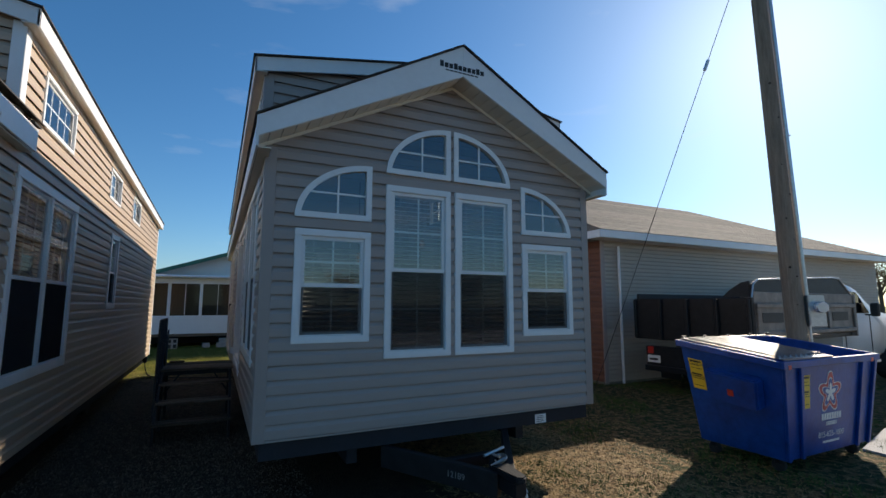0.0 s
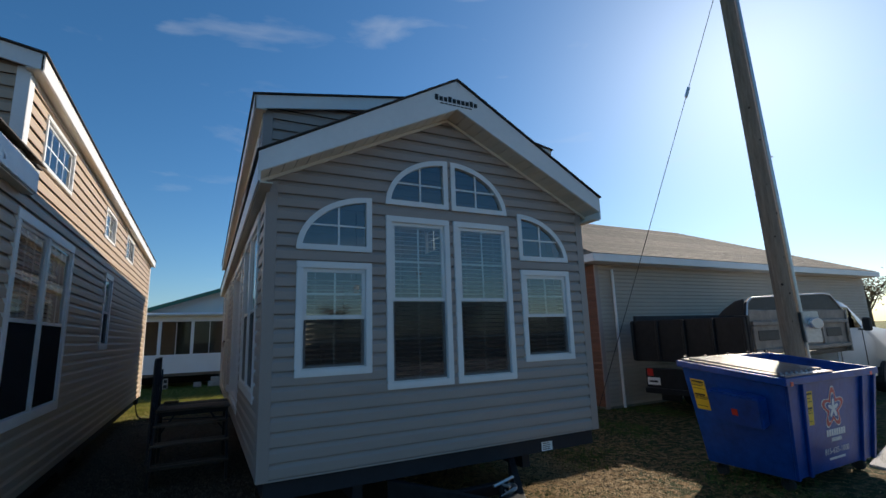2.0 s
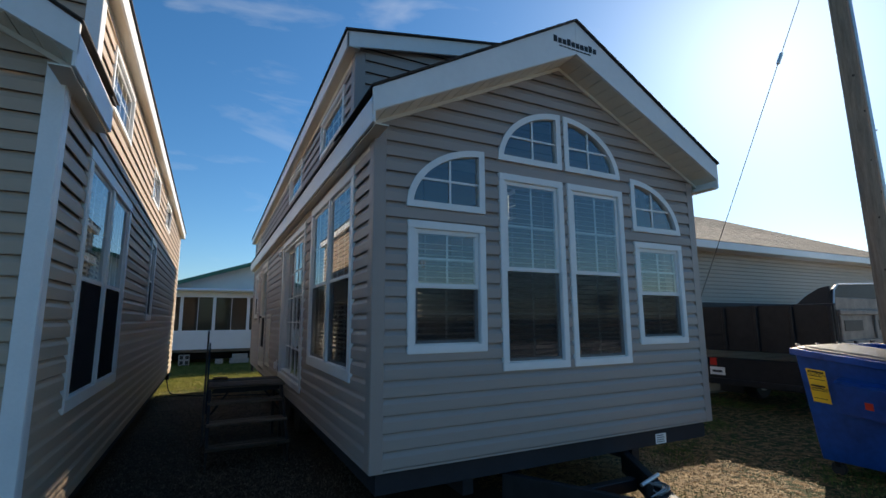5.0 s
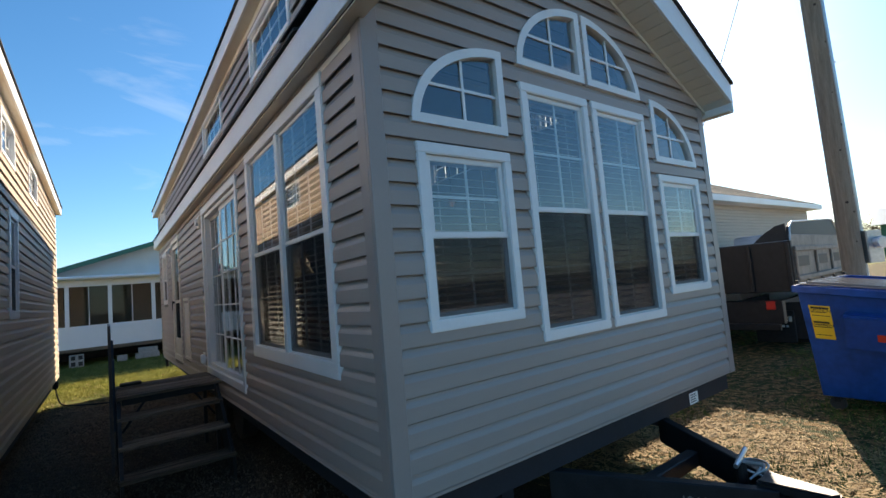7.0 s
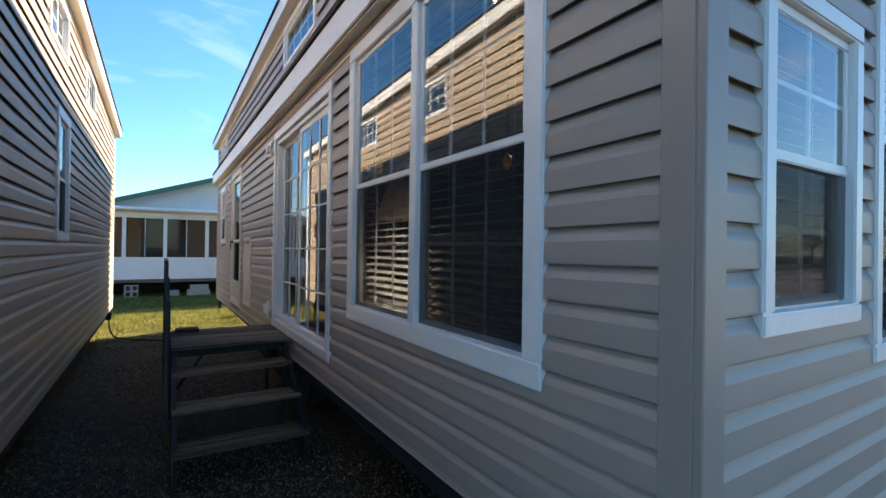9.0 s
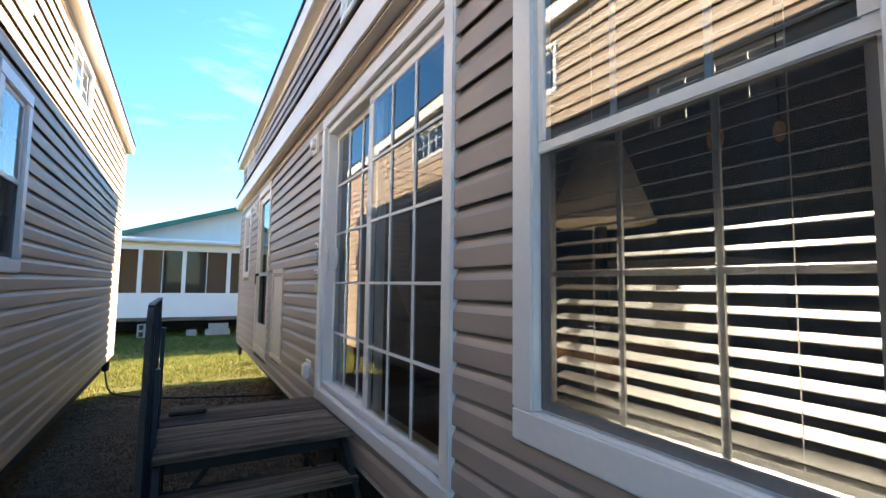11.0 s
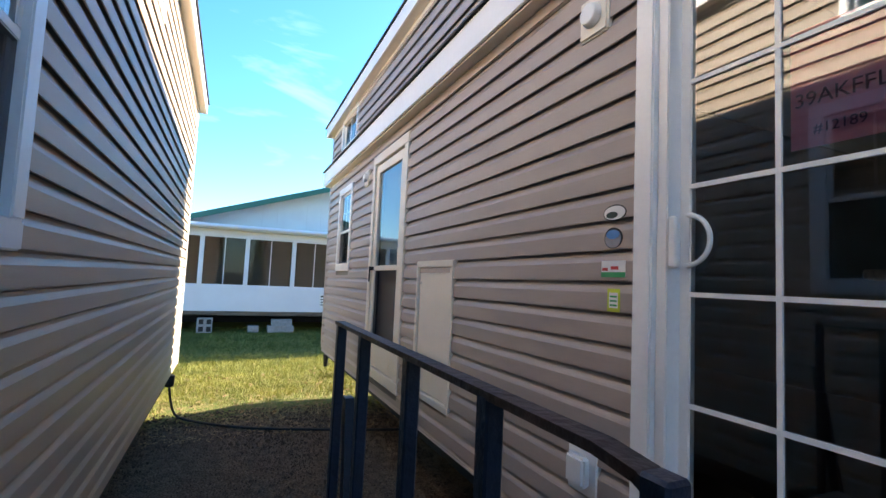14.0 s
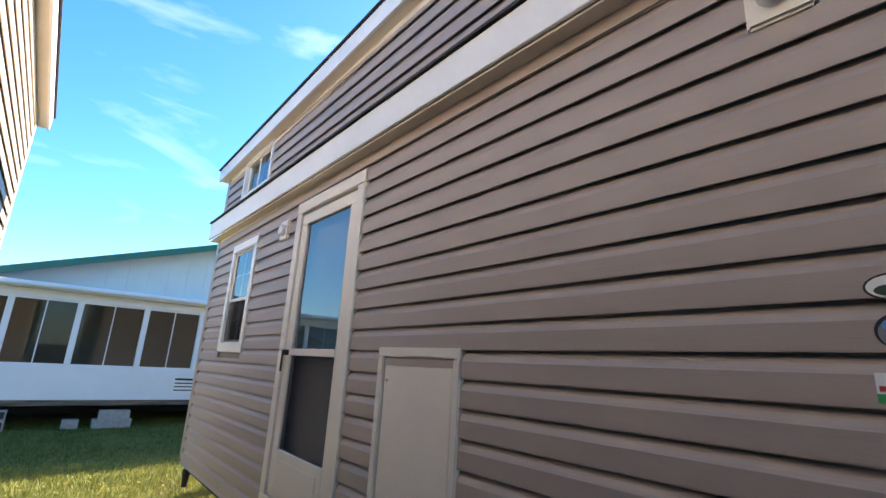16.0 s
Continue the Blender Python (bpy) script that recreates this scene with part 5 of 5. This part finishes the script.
part("soffit", bbox((8.25, 8.3, 3.48), (22.8, 8.73, 3.5), 0.003), SOFFIT, gar)
bm = bmesh.new()
prism(bm, [(8.26, 8.3, 3.67), (8.26, 17.7, 3.67), (8.26, 13, 5.82)], (0.02, 0, 0))
part("gable_end", bm, GARAGE, gar)
part("corner_post", bbox((8.66, 8.715, 0.0), (8.78, 8.749, 3.475), 0.004), CORNER, gar)
bm = bmesh.new()
tube(bm, (9.22, 8.68, 0.0), (9.22, 8.68, 3.35), 0.035, 12)
part("downpipe", bm, WHITE, gar, "white downpipe")

# ---------------------------------------------------------------- parked dump truck
truck = thing("dump_truck", (9.0, 5.5, 0), "white pickup cab dump truck with a black steel bed", "truck")
TM = pose(9.0, 5.42, 0, 0, 0, 4)


def stretch(x):
    """The bed is long; the cab sits a metre further on."""
    return x * 1.3 if x < 3.4 else x + 1.02


def tp(x, y, z):
    return TM @ Vector((stretch(x), y, z * 1.04))


def tbox(name, lo, hi, material, parent=truck, label="", w=0.01):
    return part(name, bbox((stretch(lo[0]), lo[1], lo[2] * 1.04), (stretch(hi[0]), hi[1], hi[2] * 1.04), w, TM), material, parent, label)


for y in (0.75, 1.6):
    tbox("chassis_rail", (0.15, y, 0.55), (7.0, y + 0.09, 0.78), CHASSIS)
tbox("bumper", (0.05, 0.25, 0.55), (0.2, 2.3, 0.95), STEEL_DK)
tg = tbox("tailgate", (0, 0.0, 1.1), (0.07, 2.5, 1.95), STEEL_DK, label="black steel tailgate")
for y in (0.02, 0.6, 1.2, 1.8, 2.42):
    tbox("rib", (-0.05, y, 1.12), (0.0, y + 0.06, 1.93), STEEL_DK, tg)
bedmat = mat("scuffed_bed_steel", (0.19, 0.165, 0.145), 0.6, 0.2, vary=0.4, scale=4, bump=0.2)
for y0 in (0.0, 2.44):
    m_ = bedmat if y0 == 0 else STEEL_DK
    s = tbox("bed_side", (0.072, y0, 1.25), (3.38, y0 + 0.06, 2.06), m_, label="scuffed steel bed side")
    for k in range(2):
        tbox("rail", (0.08, y0 - 0.05, 1.27 + k * 0.5), (3.38, y0 - 0.002, 1.35 + k * 0.5), m_, s)
    for x in (0.08, 1.25, 2.3, 3.3):
        tbox("stake", (x, y0 - 0.045, 1.36), (x + 0.07, y0 - 0.002, 1.76), m_, s)
    # black plates on the face paint the shade of recesses; nothing is cut in
    for x in (0.25, 1.45, 2.5):
        tbox("recess_shade", (x, y0 - 0.012, 1.5), (x + 0.6, y0 - 0.003, 1.68), STEEL_DK, s)
tbox("bed_floor", (0.072, 0.062, 1.15), (3.38, 2.438, 1.24), STEEL_DK)


def tq(x, y, z):
    return TM @ Vector((x, y, z))


# arched tarp frame over the bed, with a pale steel edge
arch = [(0.02, 2.04), (0.1, 2.28), (0.28, 2.37), (3.4, 2.5), (3.75, 2.48), (4.38, 2.1)]
for y0 in (0.01,):
    bm = bmesh.new()
    prism(bm, [tq(x, y0, z) for x, z in [(4.38, 2.0)] + arch[::-1]][::-1], TM.to_3x3() @ Vector((0, 0.04, 0)))
    tr_ = part("tarp_frame", bm, STEEL_DK, truck, "black tarp side over the bed")
    bm = bmesh.new()
    for (xa, za), (xb, zb2) in zip(arch, arch[1:]):
        tube(bm, tq(xa, y0 - 0.01, za), tq(xb, y0 - 0.01, zb2), 0.014, 8)
    part("edge", bm, GALV, tr_, "pale steel edge")
bm = bmesh.new()
prism(bm, [tq(0.06, 0.06, 2.04), tq(0.06, 0.06, 2.34), tq(0.06, 0.2, 2.31), tq(0.06, 0.42, 2.17), tq(0.06, 0.56, 2.04)], TM.to_3x3() @ Vector((0.05, 0, 0)))
part("tarp", bm, RUBBER, truck, "rolled black load tarp")
bm = bmesh.new()
prism(bm, [tq(4.36, -0.03, 1.2), tq(4.44, -0.03, 1.2), tq(4.44, -0.03, 2.14), tq(4.36, -0.03, 2.14)], TM.to_3x3() @ Vector((0, 2.5, 0)))
part("headboard", bm, bedmat, truck)
# cab
prof = [(x + 0.52, z) for x, z in ((3.98, 0.6), (3.98, 1.6), (4.02, 2.28), (4.12, 2.36), (4.6, 2.38), (4.95, 2.3), (5.85, 1.72), (7.7, 1.6), (7.95, 1.42), (7.98, 0.65))]
bm = bmesh.new()
prism(bm, [tq(x, 0.28, z) for x, z in prof], TM.to_3x3() @ Vector((0, 2.0, 0)))
bevel(bm, 0.05, 3)
cab = part("cab", bm, CARPAINT, truck, "white pickup cab", True)
for y in (0.262, 2.284):
    bm = bmesh.new()
    prism(bm, [tq(4.65, y, 1.7), tq(6.1, y, 1.7), tq(5.42, y, 2.2), tq(4.65, y, 2.26)], TM.to_3x3() @ Vector((0, 0.015, 0)))
    part("side_window", bm, GLASS_DK, cab)
    for x in (4.6, 6.1):
        part("door_seam", bbox((x, y, 0.75), (x + 0.012, y + 0.015, 1.66), 0.001, TM), BLACK, cab)
    part("door_handle", bbox((4.7, y - 0.02, 1.45), (4.86, y + 0.01, 1.49), 0.004, TM), BLACK, cab)
    part("running_board", bbox((4.5, y - 0.1 if y < 1 else y, 0.5), (6.2, y + 0.02 if y < 1 else y + 0.1, 0.56), 0.006, TM), GALV, cab)
for y in (0.0, 2.36):
    mr = part("mirror", bbox((5.87, y, 1.62), (5.97, y + 0.18, 1.95), 0.03, TM), BLACK, truck, "black tow mirror")
    part("arm", bbox((5.88, y + 0.12, 1.64), (5.94, y + 0.3, 1.68), 0.004, TM), BLACK, mr)
for x in (1.35, 6.1):
    for y in (0.2, 2.06):
        bm = bmesh.new()
        tube(bm, tp(x, y, 0.4), tp(x, y + 0.28, 0.4), 0.4, 28)
        bevel(bm, 0.03, 2)
        w = part("wheel", bm, RUBBER, truck)
        bm = bmesh.new()
        tube(bm, tp(x, y - 0.005, 0.4), tp(x, y + 0.285, 0.4), 0.22, 20)
        part("rim", bm, GALV, w)
for y in (0.1, 2.1):
    tbox("mud_flap", (0.75, y, 0.18), (0.78, y + 0.5, 0.85), RUBBER)
for y in (0.35, 2.1):
    tbox("tail_light", (0.03, y, 0.8), (0.05, y + 0.14, 0.95), RED, label="red tail light")
fl = tbox("mud_flap", (0.7, 0.3, 0.12), (0.74, 0.95, 0.7), RUBBER, label="black mud flap with pale lettering")
for k in range(9):
    tbox("lettering", (0.692, 0.34 + k * 0.065, 0.5), (0.699, 0.39 + k * 0.065, 0.6), PAPER, fl, w=0.001)
for k in range(7):
    tbox("lettering", (0.692, 0.4 + k * 0.065, 0.4), (0.699, 0.44 + k * 0.065, 0.44), PAPER, fl, w=0.001)
tbox("rear_step", (0.0, 0.3, 0.45), (0.05, 2.3, 0.56), STEEL_DK)
lp = tbox("licence_plate", (0.035, 1.95, 0.62), (0.048, 2.25, 0.77), PAPER, label="white licence plate", w=0.003)
tbox("print", (0.031, 2.0, 0.67), (0.034, 2.2, 0.71), BLACK, lp, w=0.001)

# ---------------------------------------------------------------- sunroom house behind the homes
far = thing("sunroom_house", (0, 24, 0), "white sunroom house with green metal roof on block piers", "house")
FY = 23.3
FW = Wall((0, FY, 0), (1, 0, 0), (0, -1, 0))
xsm = [-6.47, -5.26, -4.05, -2.84, -1.63, -0.41, 0.93, 2.2, 3.5, 4.8]
part("knee_wall", bbox((-6.6, FY, 0.62), (5.6, FY + 0.12, 1.36), 0.006), SUNROOM, far)
part("header", bbox((-6.6, FY, 2.82), (5.6, FY + 0.12, 3.0), 0.006), SUNROOM, far)
for x in xsm:
    part("post", bbox((x - 0.06, FY - 0.01, 1.36), (x + 0.06, FY + 0.11, 2.82), 0.006), SUNROOM, far)
for a, b in zip(xsm, xsm[1:]):
    bm = bmesh.new()
    m_ = (a + b) / 2
    for q in ((a + 0.06, b - 0.06, 1.361, 1.4), (a + 0.06, b - 0.06, 2.78, 2.819), (m_ - 0.011, m_ + 0.011, 1.4, 2.78)):
        FW.block(bm, q[0], q[1], -0.06, -0.02, q[2], q[3])
    w = part("window", bm, SUNROOM, far)
    pane(FW, a + 0.06, b - 0.06, 1.4, 2.78, -0.045, w, GLASS_THIN)
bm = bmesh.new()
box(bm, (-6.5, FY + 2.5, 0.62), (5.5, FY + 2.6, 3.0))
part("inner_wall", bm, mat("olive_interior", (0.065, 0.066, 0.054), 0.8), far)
for ex in (-6.6, 5.48):
    part("end_wall", bbox((ex, FY + 0.121, 0.62), (ex + 0.12, FY + 2.6, 2.999), 0.006), SUNROOM, far)
part("floor", bbox((-6.6, FY - 0.02, 0.5), (5.6, FY + 8, 0.618), 0.01), WOOD_GREY, far)
part("sunroom_roof", bbox((-6.7, FY - 0.3, 3.0), (5.7, FY + 2.7, 3.06), 0.01), SUNROOM, far)
bm = bmesh.new()
tube(bm, (-6.7, FY - 0.33, 3.06), (5.7, FY - 0.33, 3.1), 0.06, 12)
part("gutter", bm, SUNROOM, far, "white gutter")
gs = 0.325
zr = lambda x: 3.35 + gs * (x + 2.1)
gbw = empty_part("gable_wall", far, "pale ribbed metal gable")
for k in range(50):
    x0, x1 = -6 + k * 0.46, -6 + (k + 1) * 0.46 - 0.003
    zf0, zf1 = min(zr(x0), 2 * zr(8.5) - zr(x0)), min(zr(x1), 2 * zr(8.5) - zr(x1))
    if zf0 < 3.07:
        continue
    bm = bmesh.new()
    hexa(bm, [(x0, FY + 0.9, 3.05), (x1, FY + 0.9, 3.05), (x1, FY + 0.94, 3.05), (x0, FY + 0.94, 3.05), (x0, FY + 0.9, zf0), (x1, FY + 0.9, zf1), (x1, FY + 0.94, zf1), (x0, FY + 0.94, zf0)])
    part("panel", bm, PALEWALL, gbw)
bm = bmesh.new()
prism(bm, [(-2.9, FY + 0.945, 3.06), (17, FY + 0.945, 3.06), (17, FY + 0.945, zr(0) - 0.01), (8.5, FY + 0.945, zr(8.5) - 0.01), (-2.9, FY + 0.945, zr(-2.9) - 0.01)], (0, 0.03, 0))
part("backing", bm, PALEWALL, gbw)
for a, b in ((-6.6, 8.5), (23.6, 8.5)):
    bm = bmesh.new()
    za, zb2 = (zr(-6.6), zr(8.5))
    prism(bm, [(a, FY + 0.35, za), (b, FY + 0.35, zb2), (b, FY + 0.35, zb2 + 0.05), (a, FY + 0.35, za + 0.05)], (0, 9, 0))
    part("roof", bm, GREENROOF, far, "green ribbed metal roof")
    bm = bmesh.new()
    prism(bm, [(a, FY + 0.33, za - 0.12), (b, FY + 0.33, zb2 - 0.12), (b, FY + 0.33, zb2 + 0.055), (a, FY + 0.33, za + 0.055)], (0, 0.03, 0))
    part("rake_trim", bm, GREENROOF, far)
bm = bmesh.new()
box(bm, (1.78, FY - 0.008, 0.78), (2.35, FY - 0.003, 1.2))
sg = part("sign", bm, PAPER, far, "small white paper sign with print")
bm = bmesh.new()
for k in range(4):
    box(bm, (1.83, FY - 0.0095, 0.84 + k * 0.085), (2.3 - 0.06 * (k % 2), FY - 0.0085, 0.87 + k * 0.085 + (0.02 if k == 3 else 0)))
part("print", bm, BLACK, sg)
# added black board far under the floor, standing in for the deep shade
part("shade_board", bbox((-6.5, FY + 3.2, -0.02), (5.5, FY + 3.24, 0.498), 0.004), CHASSIS, far)


def cinder(x, y, z, w, h, d, holes, label):
    t = thing("concrete_block", (x, y, z), label, "block", "blocks under the house")
    bm = bmesh.new()
    box(bm, (x, y, z), (x + w, y + d, z + h))
    bevel(bm, 0.008)
    b = part("body", bm, BLOCK, t)
    if holes:
        # the body is solid; thin black plates paint the dark inside of its cores
        for i in range(2):
            for j in range(2):
                bm = bmesh.new()
                box(bm, (x + 0.05 + i * w / 2, y - 0.003, z + 0.04 + j * h / 2), (x + w / 2 - 0.03 + i * w / 2, y - 0.001, z + h / 2 - 0.03 + j * h / 2))
                part("hollow", bm, BLACK, t)


cinder(-1.6, 23.2, 0, 0.4, 0.42, 0.3, True, "upright grey concrete block, its cores drawn as black plates")
cinder(-0.25, 23.25, 0, 0.3, 0.2, 0.25, False, "small grey concrete block on the grass")
cinder(0.3, 23.2, 0, 0.75, 0.2, 0.35, False, "wide grey concrete block")
cinder(0.4, 23.25, 0.2, 0.6, 0.19, 0.25, False, "wide grey concrete block stacked on another")

# ---------------------------------------------------------------- hookup post and black cord in the alley
cable("power_cord", [(-1.42, 14.9, 0.55), (-1.4, 14.85, 0.4), (-1.36, 14.78, 0.05), (-1.2, 14.6, 0.02), (-0.6, 14.1, 0.02), (0.2, 13.85, 0.02), (0.9, 13.6, 0.02), (1.6, 13.5, 0.02)], 0.014, RUBBER, "black power cord lying across the gravel", "cord")
bm = bmesh.new()
tube(bm, (-1.4, 14.86, 0.36), (-1.4, 14.86, 0.5), 0.05, 12, 0.06)
bevel(bm, 0.01)
solid("cord_plug", bm, RUBBER, "black plug hanging under the clay home", "plug")
bm = bmesh.new()
tube(bm, (0.62, 15.7, 0.38), (0.62, 15.7, 0.56), 0.03, 10, 0.045)
solid("drain_cap", bm, RUBBER, "black drain fitting under the taupe home", "fitting")

# ---------------------------------------------------------------- inside the taupe home
chair0 = thing("bar_chair", (1.6, 8.9, 0.89), "brown wooden bar chair with a slatted back", "chair", "chairs at the counter")
for x in (0, 0.38):
    for y in (0, 0.36):
        part("leg", bbox((1.4 + x, 8.72 + y, 0.89), (1.44 + x, 8.76 + y, 1.6), 0.004), CHAIRWOOD, chair0)
part("seat", bbox((1.38, 8.7, 1.6), (1.84, 9.14, 1.65), 0.012), CHAIRWOOD, chair0)
for k in range(5):
    part("slat", bbox((1.385, 8.72 + k * 0.09, 1.65), (1.41, 8.76 + k * 0.09, 2.1), 0.004), CHAIRWOOD, chair0)
part("top_rail", bbox((1.375, 8.7, 2.1), (1.42, 9.14, 2.22), 0.012), CHAIRWOOD, chair0)
copy_thing(chair0, pose(1.65, 8.25, 0.89))
tb = thing("bar_counter", (2.6, 8.4, 0.89), "kitchen counter with a speckled pale top", "counter")
part("body", bbox((2.1, 7.3, 0.89), (2.7, 9.5, 1.88), 0.006), DARKIN, tb)
part("top", bbox((1.98, 7.25, 1.88), (2.8, 9.55, 1.93), 0.01), COUNTER, tb)
amber = mat("amber_glass", (0.12, 0.06, 0.02), 0.25)
amber.node_tree.nodes["Principled BSDF"].inputs["Emission Color"].default_value = (1.0, 0.5, 0.15, 1)
amber.node_tree.nodes["Principled BSDF"].inputs["Emission Strength"].default_value = 0.018
for px_, py_, pz_ in ((1.3, 8.34, 2.62), (3.38, 7.6, 2.93), (2.2, 7.4, 2.62)):
    pl = thing("pendant_lamp", (px_, py_, pz_), "amber glass pendant lamp, lit", "lamp", "pendant lamps")
    bm = bmesh.new()
    bmesh.ops.create_uvsphere(bm, u_segments=20, v_segments=12, radius=0.045, matrix=Matrix.Translation((px_, py_, pz_)) @ Matrix.Diagonal((1, 1, 1.8, 1)))
    part("shade", bm, amber, pl, "", True)
    bm = bmesh.new()
    tube(bm, (px_, py_, pz_ + 0.09), (px_, py_, 3.98), 0.006, 8)
    part("stem", bm, STEEL_DK, pl)
nt_ = thing("notice", (0.62, 9.0, 2.4), "pink paper notice taped to the sliding door glass", "notice")
bm = bmesh.new()
QS.block(bm, 8.905, 9.14, -0.0635, -0.063, 2.2, 2.55)
part("paper", bm, PINK, nt_)
for text, size, z in (("39AKFFL", 0.058, 2.34), ("#12189", 0.04, 2.25)):
    Mx = Matrix((Vector((0, -1, 0)), Vector((0, 0, 1)), Vector((-1, 0, 0)))).transposed().to_4x4()
    Mx.translation = QS(9.022, -0.0625, z)
    letters("writing", text, size, Mx, mat("pen_ink", (0.2, 0.03, 0.05), 0.6), nt_, 0.0004)
lamp = thing("table_lamp", (0.95, 7.12, 0.89), "lit table lamp with a pale conical shade by the window", "lamp")
bm = bmesh.new()
tube(bm, (0.95, 7.12, 1.62), (0.95, 7.12, 2.0), 0.03, 12, 0.02)
tube(bm, (0.95, 7.12, 1.56), (0.95, 7.12, 1.62), 0.09, 20, 0.05)
part("base", bm, STEEL_DK, lamp)
bm = bmesh.new()
n = 28
A = [[bm.verts.new((0.95 + r * math.cos(2 * math.pi * k / n), 7.12 + r * math.sin(2 * math.pi * k / n), z)) for k in range(n)] for r, z in ((0.19, 2.0), (0.085, 2.29), (0.082, 2.29), (0.187, 2.0))]
for P, R_ in zip(A, A[1:] + A[:1]):
    for k in range(n):
        bm.faces.new((P[k], P[(k + 1) % n], R_[(k + 1) % n], R_[k]))
bulb_glow = mat("warm_bulb", (0.8, 0.7, 0.5), 0.4)
bulb_glow.node_tree.nodes["Principled BSDF"].inputs["Emission Color"].default_value = (1.0, 0.8, 0.55, 1)
bulb_glow.node_tree.nodes["Principled BSDF"].inputs["Emission Strength"].default_value = 5.0
bulb = bmesh.new()
bmesh.ops.create_uvsphere(bulb, u_segments=16, v_segments=10, radius=0.032, matrix=Matrix.Translation((0.95, 7.12, 2.09)) @ Matrix.Diagonal((1, 1, 1.3, 1)))
part("bulb", bulb, bulb_glow, lamp, "lit warm bulb", True)
part("shade", bm, mat("linen_shade", (0.7, 0.62, 0.5), 0.8), lamp, "", True)
et = thing("end_table", (0.95, 7.12, 0.89), "small dark wooden end table", "table")
part("top", bbox((0.71, 6.88, 1.52), (1.19, 7.36, 1.56), 0.008), CHAIRWOOD, et)
for x in (0.73, 1.13):
    for y in (6.9, 7.3):
        part("leg", bbox((x, y, 0.89), (x + 0.04, y + 0.04, 1.52), 0.004), CHAIRWOOD, et)

# ---------------------------------------------------------------- distance
LEAF = mat("spring_foliage", (0.16, 0.12, 0.06), 0.8, vary=0.4, scale=2, second=(0.32, 0.22, 0.12), spec=0.2)
BARK = mat("tree_bark", (0.1, 0.08, 0.06), 0.9, vary=0.3, scale=6, bump=0.5)


def tree(x, y, h, seed):
    rnd = random.Random(seed)
    t = thing("tree", (x, y, 0), "distant tree with thin budding crown", "tree", "trees along the road")
    bm = bmesh.new()
    tube(bm, (x, y, -0.1), (x, y, h * 0.45), h * 0.03, 8, h * 0.018)
    tips = []
    for k in range(9):
        a, e = k * 2.4 + rnd.uniform(-0.3, 0.3), rnd.uniform(0.4, 1.2)
        b0 = Vector((x, y, h * rnd.uniform(0.25, 0.45)))
        b1 = b0 + Vector((math.cos(a) * math.cos(e), math.sin(a) * math.cos(e), math.sin(e))) * h * rnd.uniform(0.3, 0.5)
        tube(bm, b0, b1, h * 0.012, 6, h * 0.004)
        tips += [b0.lerp(b1, f) for f in (0.5, 0.75, 1.0)]
        for j in range(3):
            b2 = b1.lerp(b0, 0.4) + Vector((rnd.uniform(-1, 1), rnd.uniform(-1, 1), rnd.uniform(0, 1))) * h * 0.2
            tube(bm, b1.lerp(b0, 0.4), b2, h * 0.006, 5, h * 0.002)
            tips.append(b2)
    part("trunk", bm, BARK, t)
    vs, fs = [], []
    for q in tips:
        for _ in range(26):
            c = q + Vector((rnd.gauss(0, 1), rnd.gauss(0, 1), rnd.gauss(0, 0.8))) * h * 0.07
            s = h * rnd.uniform(0.004, 0.011)
            u = Vector((rnd.uniform(-1, 1), rnd.uniform(-1, 1), rnd.uniform(-1, 1))).normalized() * s
            v = u.orthogonal().normalized() * s
            k = len(vs)
            vs += [c - u - v, c + u - v, c + u + v, c - u + v]
            fs.append((k, k + 1, k + 2, k + 3))
    me = bpy.data.meshes.new("crown")
    me.from_pydata([tuple(p) for p in vs], [], fs)
    link_mesh("crown", me, LEAF, t)
    return t


t0 = tree(118, 14, 13, 11)
t1 = tree(125, 24, 11, 12)
t2 = tree(95, 47, 8, 13)
for k, (base, x, y) in enumerate(((t0, 122, 4), (t1, 120, 33), (t0, 112, 42), (t1, 105, 50), (t2, 95, 56), (t0, 128, -8), (t1, 120, -20), (t2, 116, -36), (t0, 30, -110), (t1, -10, -120), (t2, -40, -105), (t0, 62, -100), (t1, 90, -80), (t0, -20, 120), (t1, -40, 105))):
    copy_thing(base, pose(x, y, 0, 0, 0, 50 * k))
wh = thing("warehouse", (105, 8, 0), "long green metal warehouse with a pale roof", "building")
wallg = mat("green_metal_wall", (0.03, 0.12, 0.07), 0.5, vary=0.1)
part("wall", bbox((100, -14, 0), (112, 20, 5.2), 0.02), wallg, wh)
bm = bmesh.new()
prism(bm, [(99, -15, 5.2), (113, -15, 5.2), (106, -15, 8.2)], (0, 36, 0))
part("roof", bm, PALEWALL, wh, "pale ribbed metal roof")
part("door", bbox((99.9, -2, 0), (99.99, 6, 4), 0.01), PAPER, wh, "large white door")
part("door", bbox((99.9, 11, 0), (99.99, 13, 3), 0.01), PAPER, wh, "white door")
car = thing("parked_car", (96, 2, 0), "small red car parked before the warehouse", "car")
bm = bmesh.new()
prism(bm, [(96, 0, 0.3), (96, 4.2, 0.3), (96, 4.2, 0.9), (96, 3.2, 1.0), (96, 2.6, 1.45), (96, 1.2, 1.45), (96, 0.6, 1.0), (96, 0, 0.9)], (1.7, 0, 0))
bevel(bm, 0.08, 2)
part("body", bm, RED, car)
for y in (0.8, 3.4):
    bm = bmesh.new()
    tube(bm, (95.95, y, 0.32), (96.2, y, 0.32), 0.32, 16)
    part("wheel", bm, RUBBER, car)
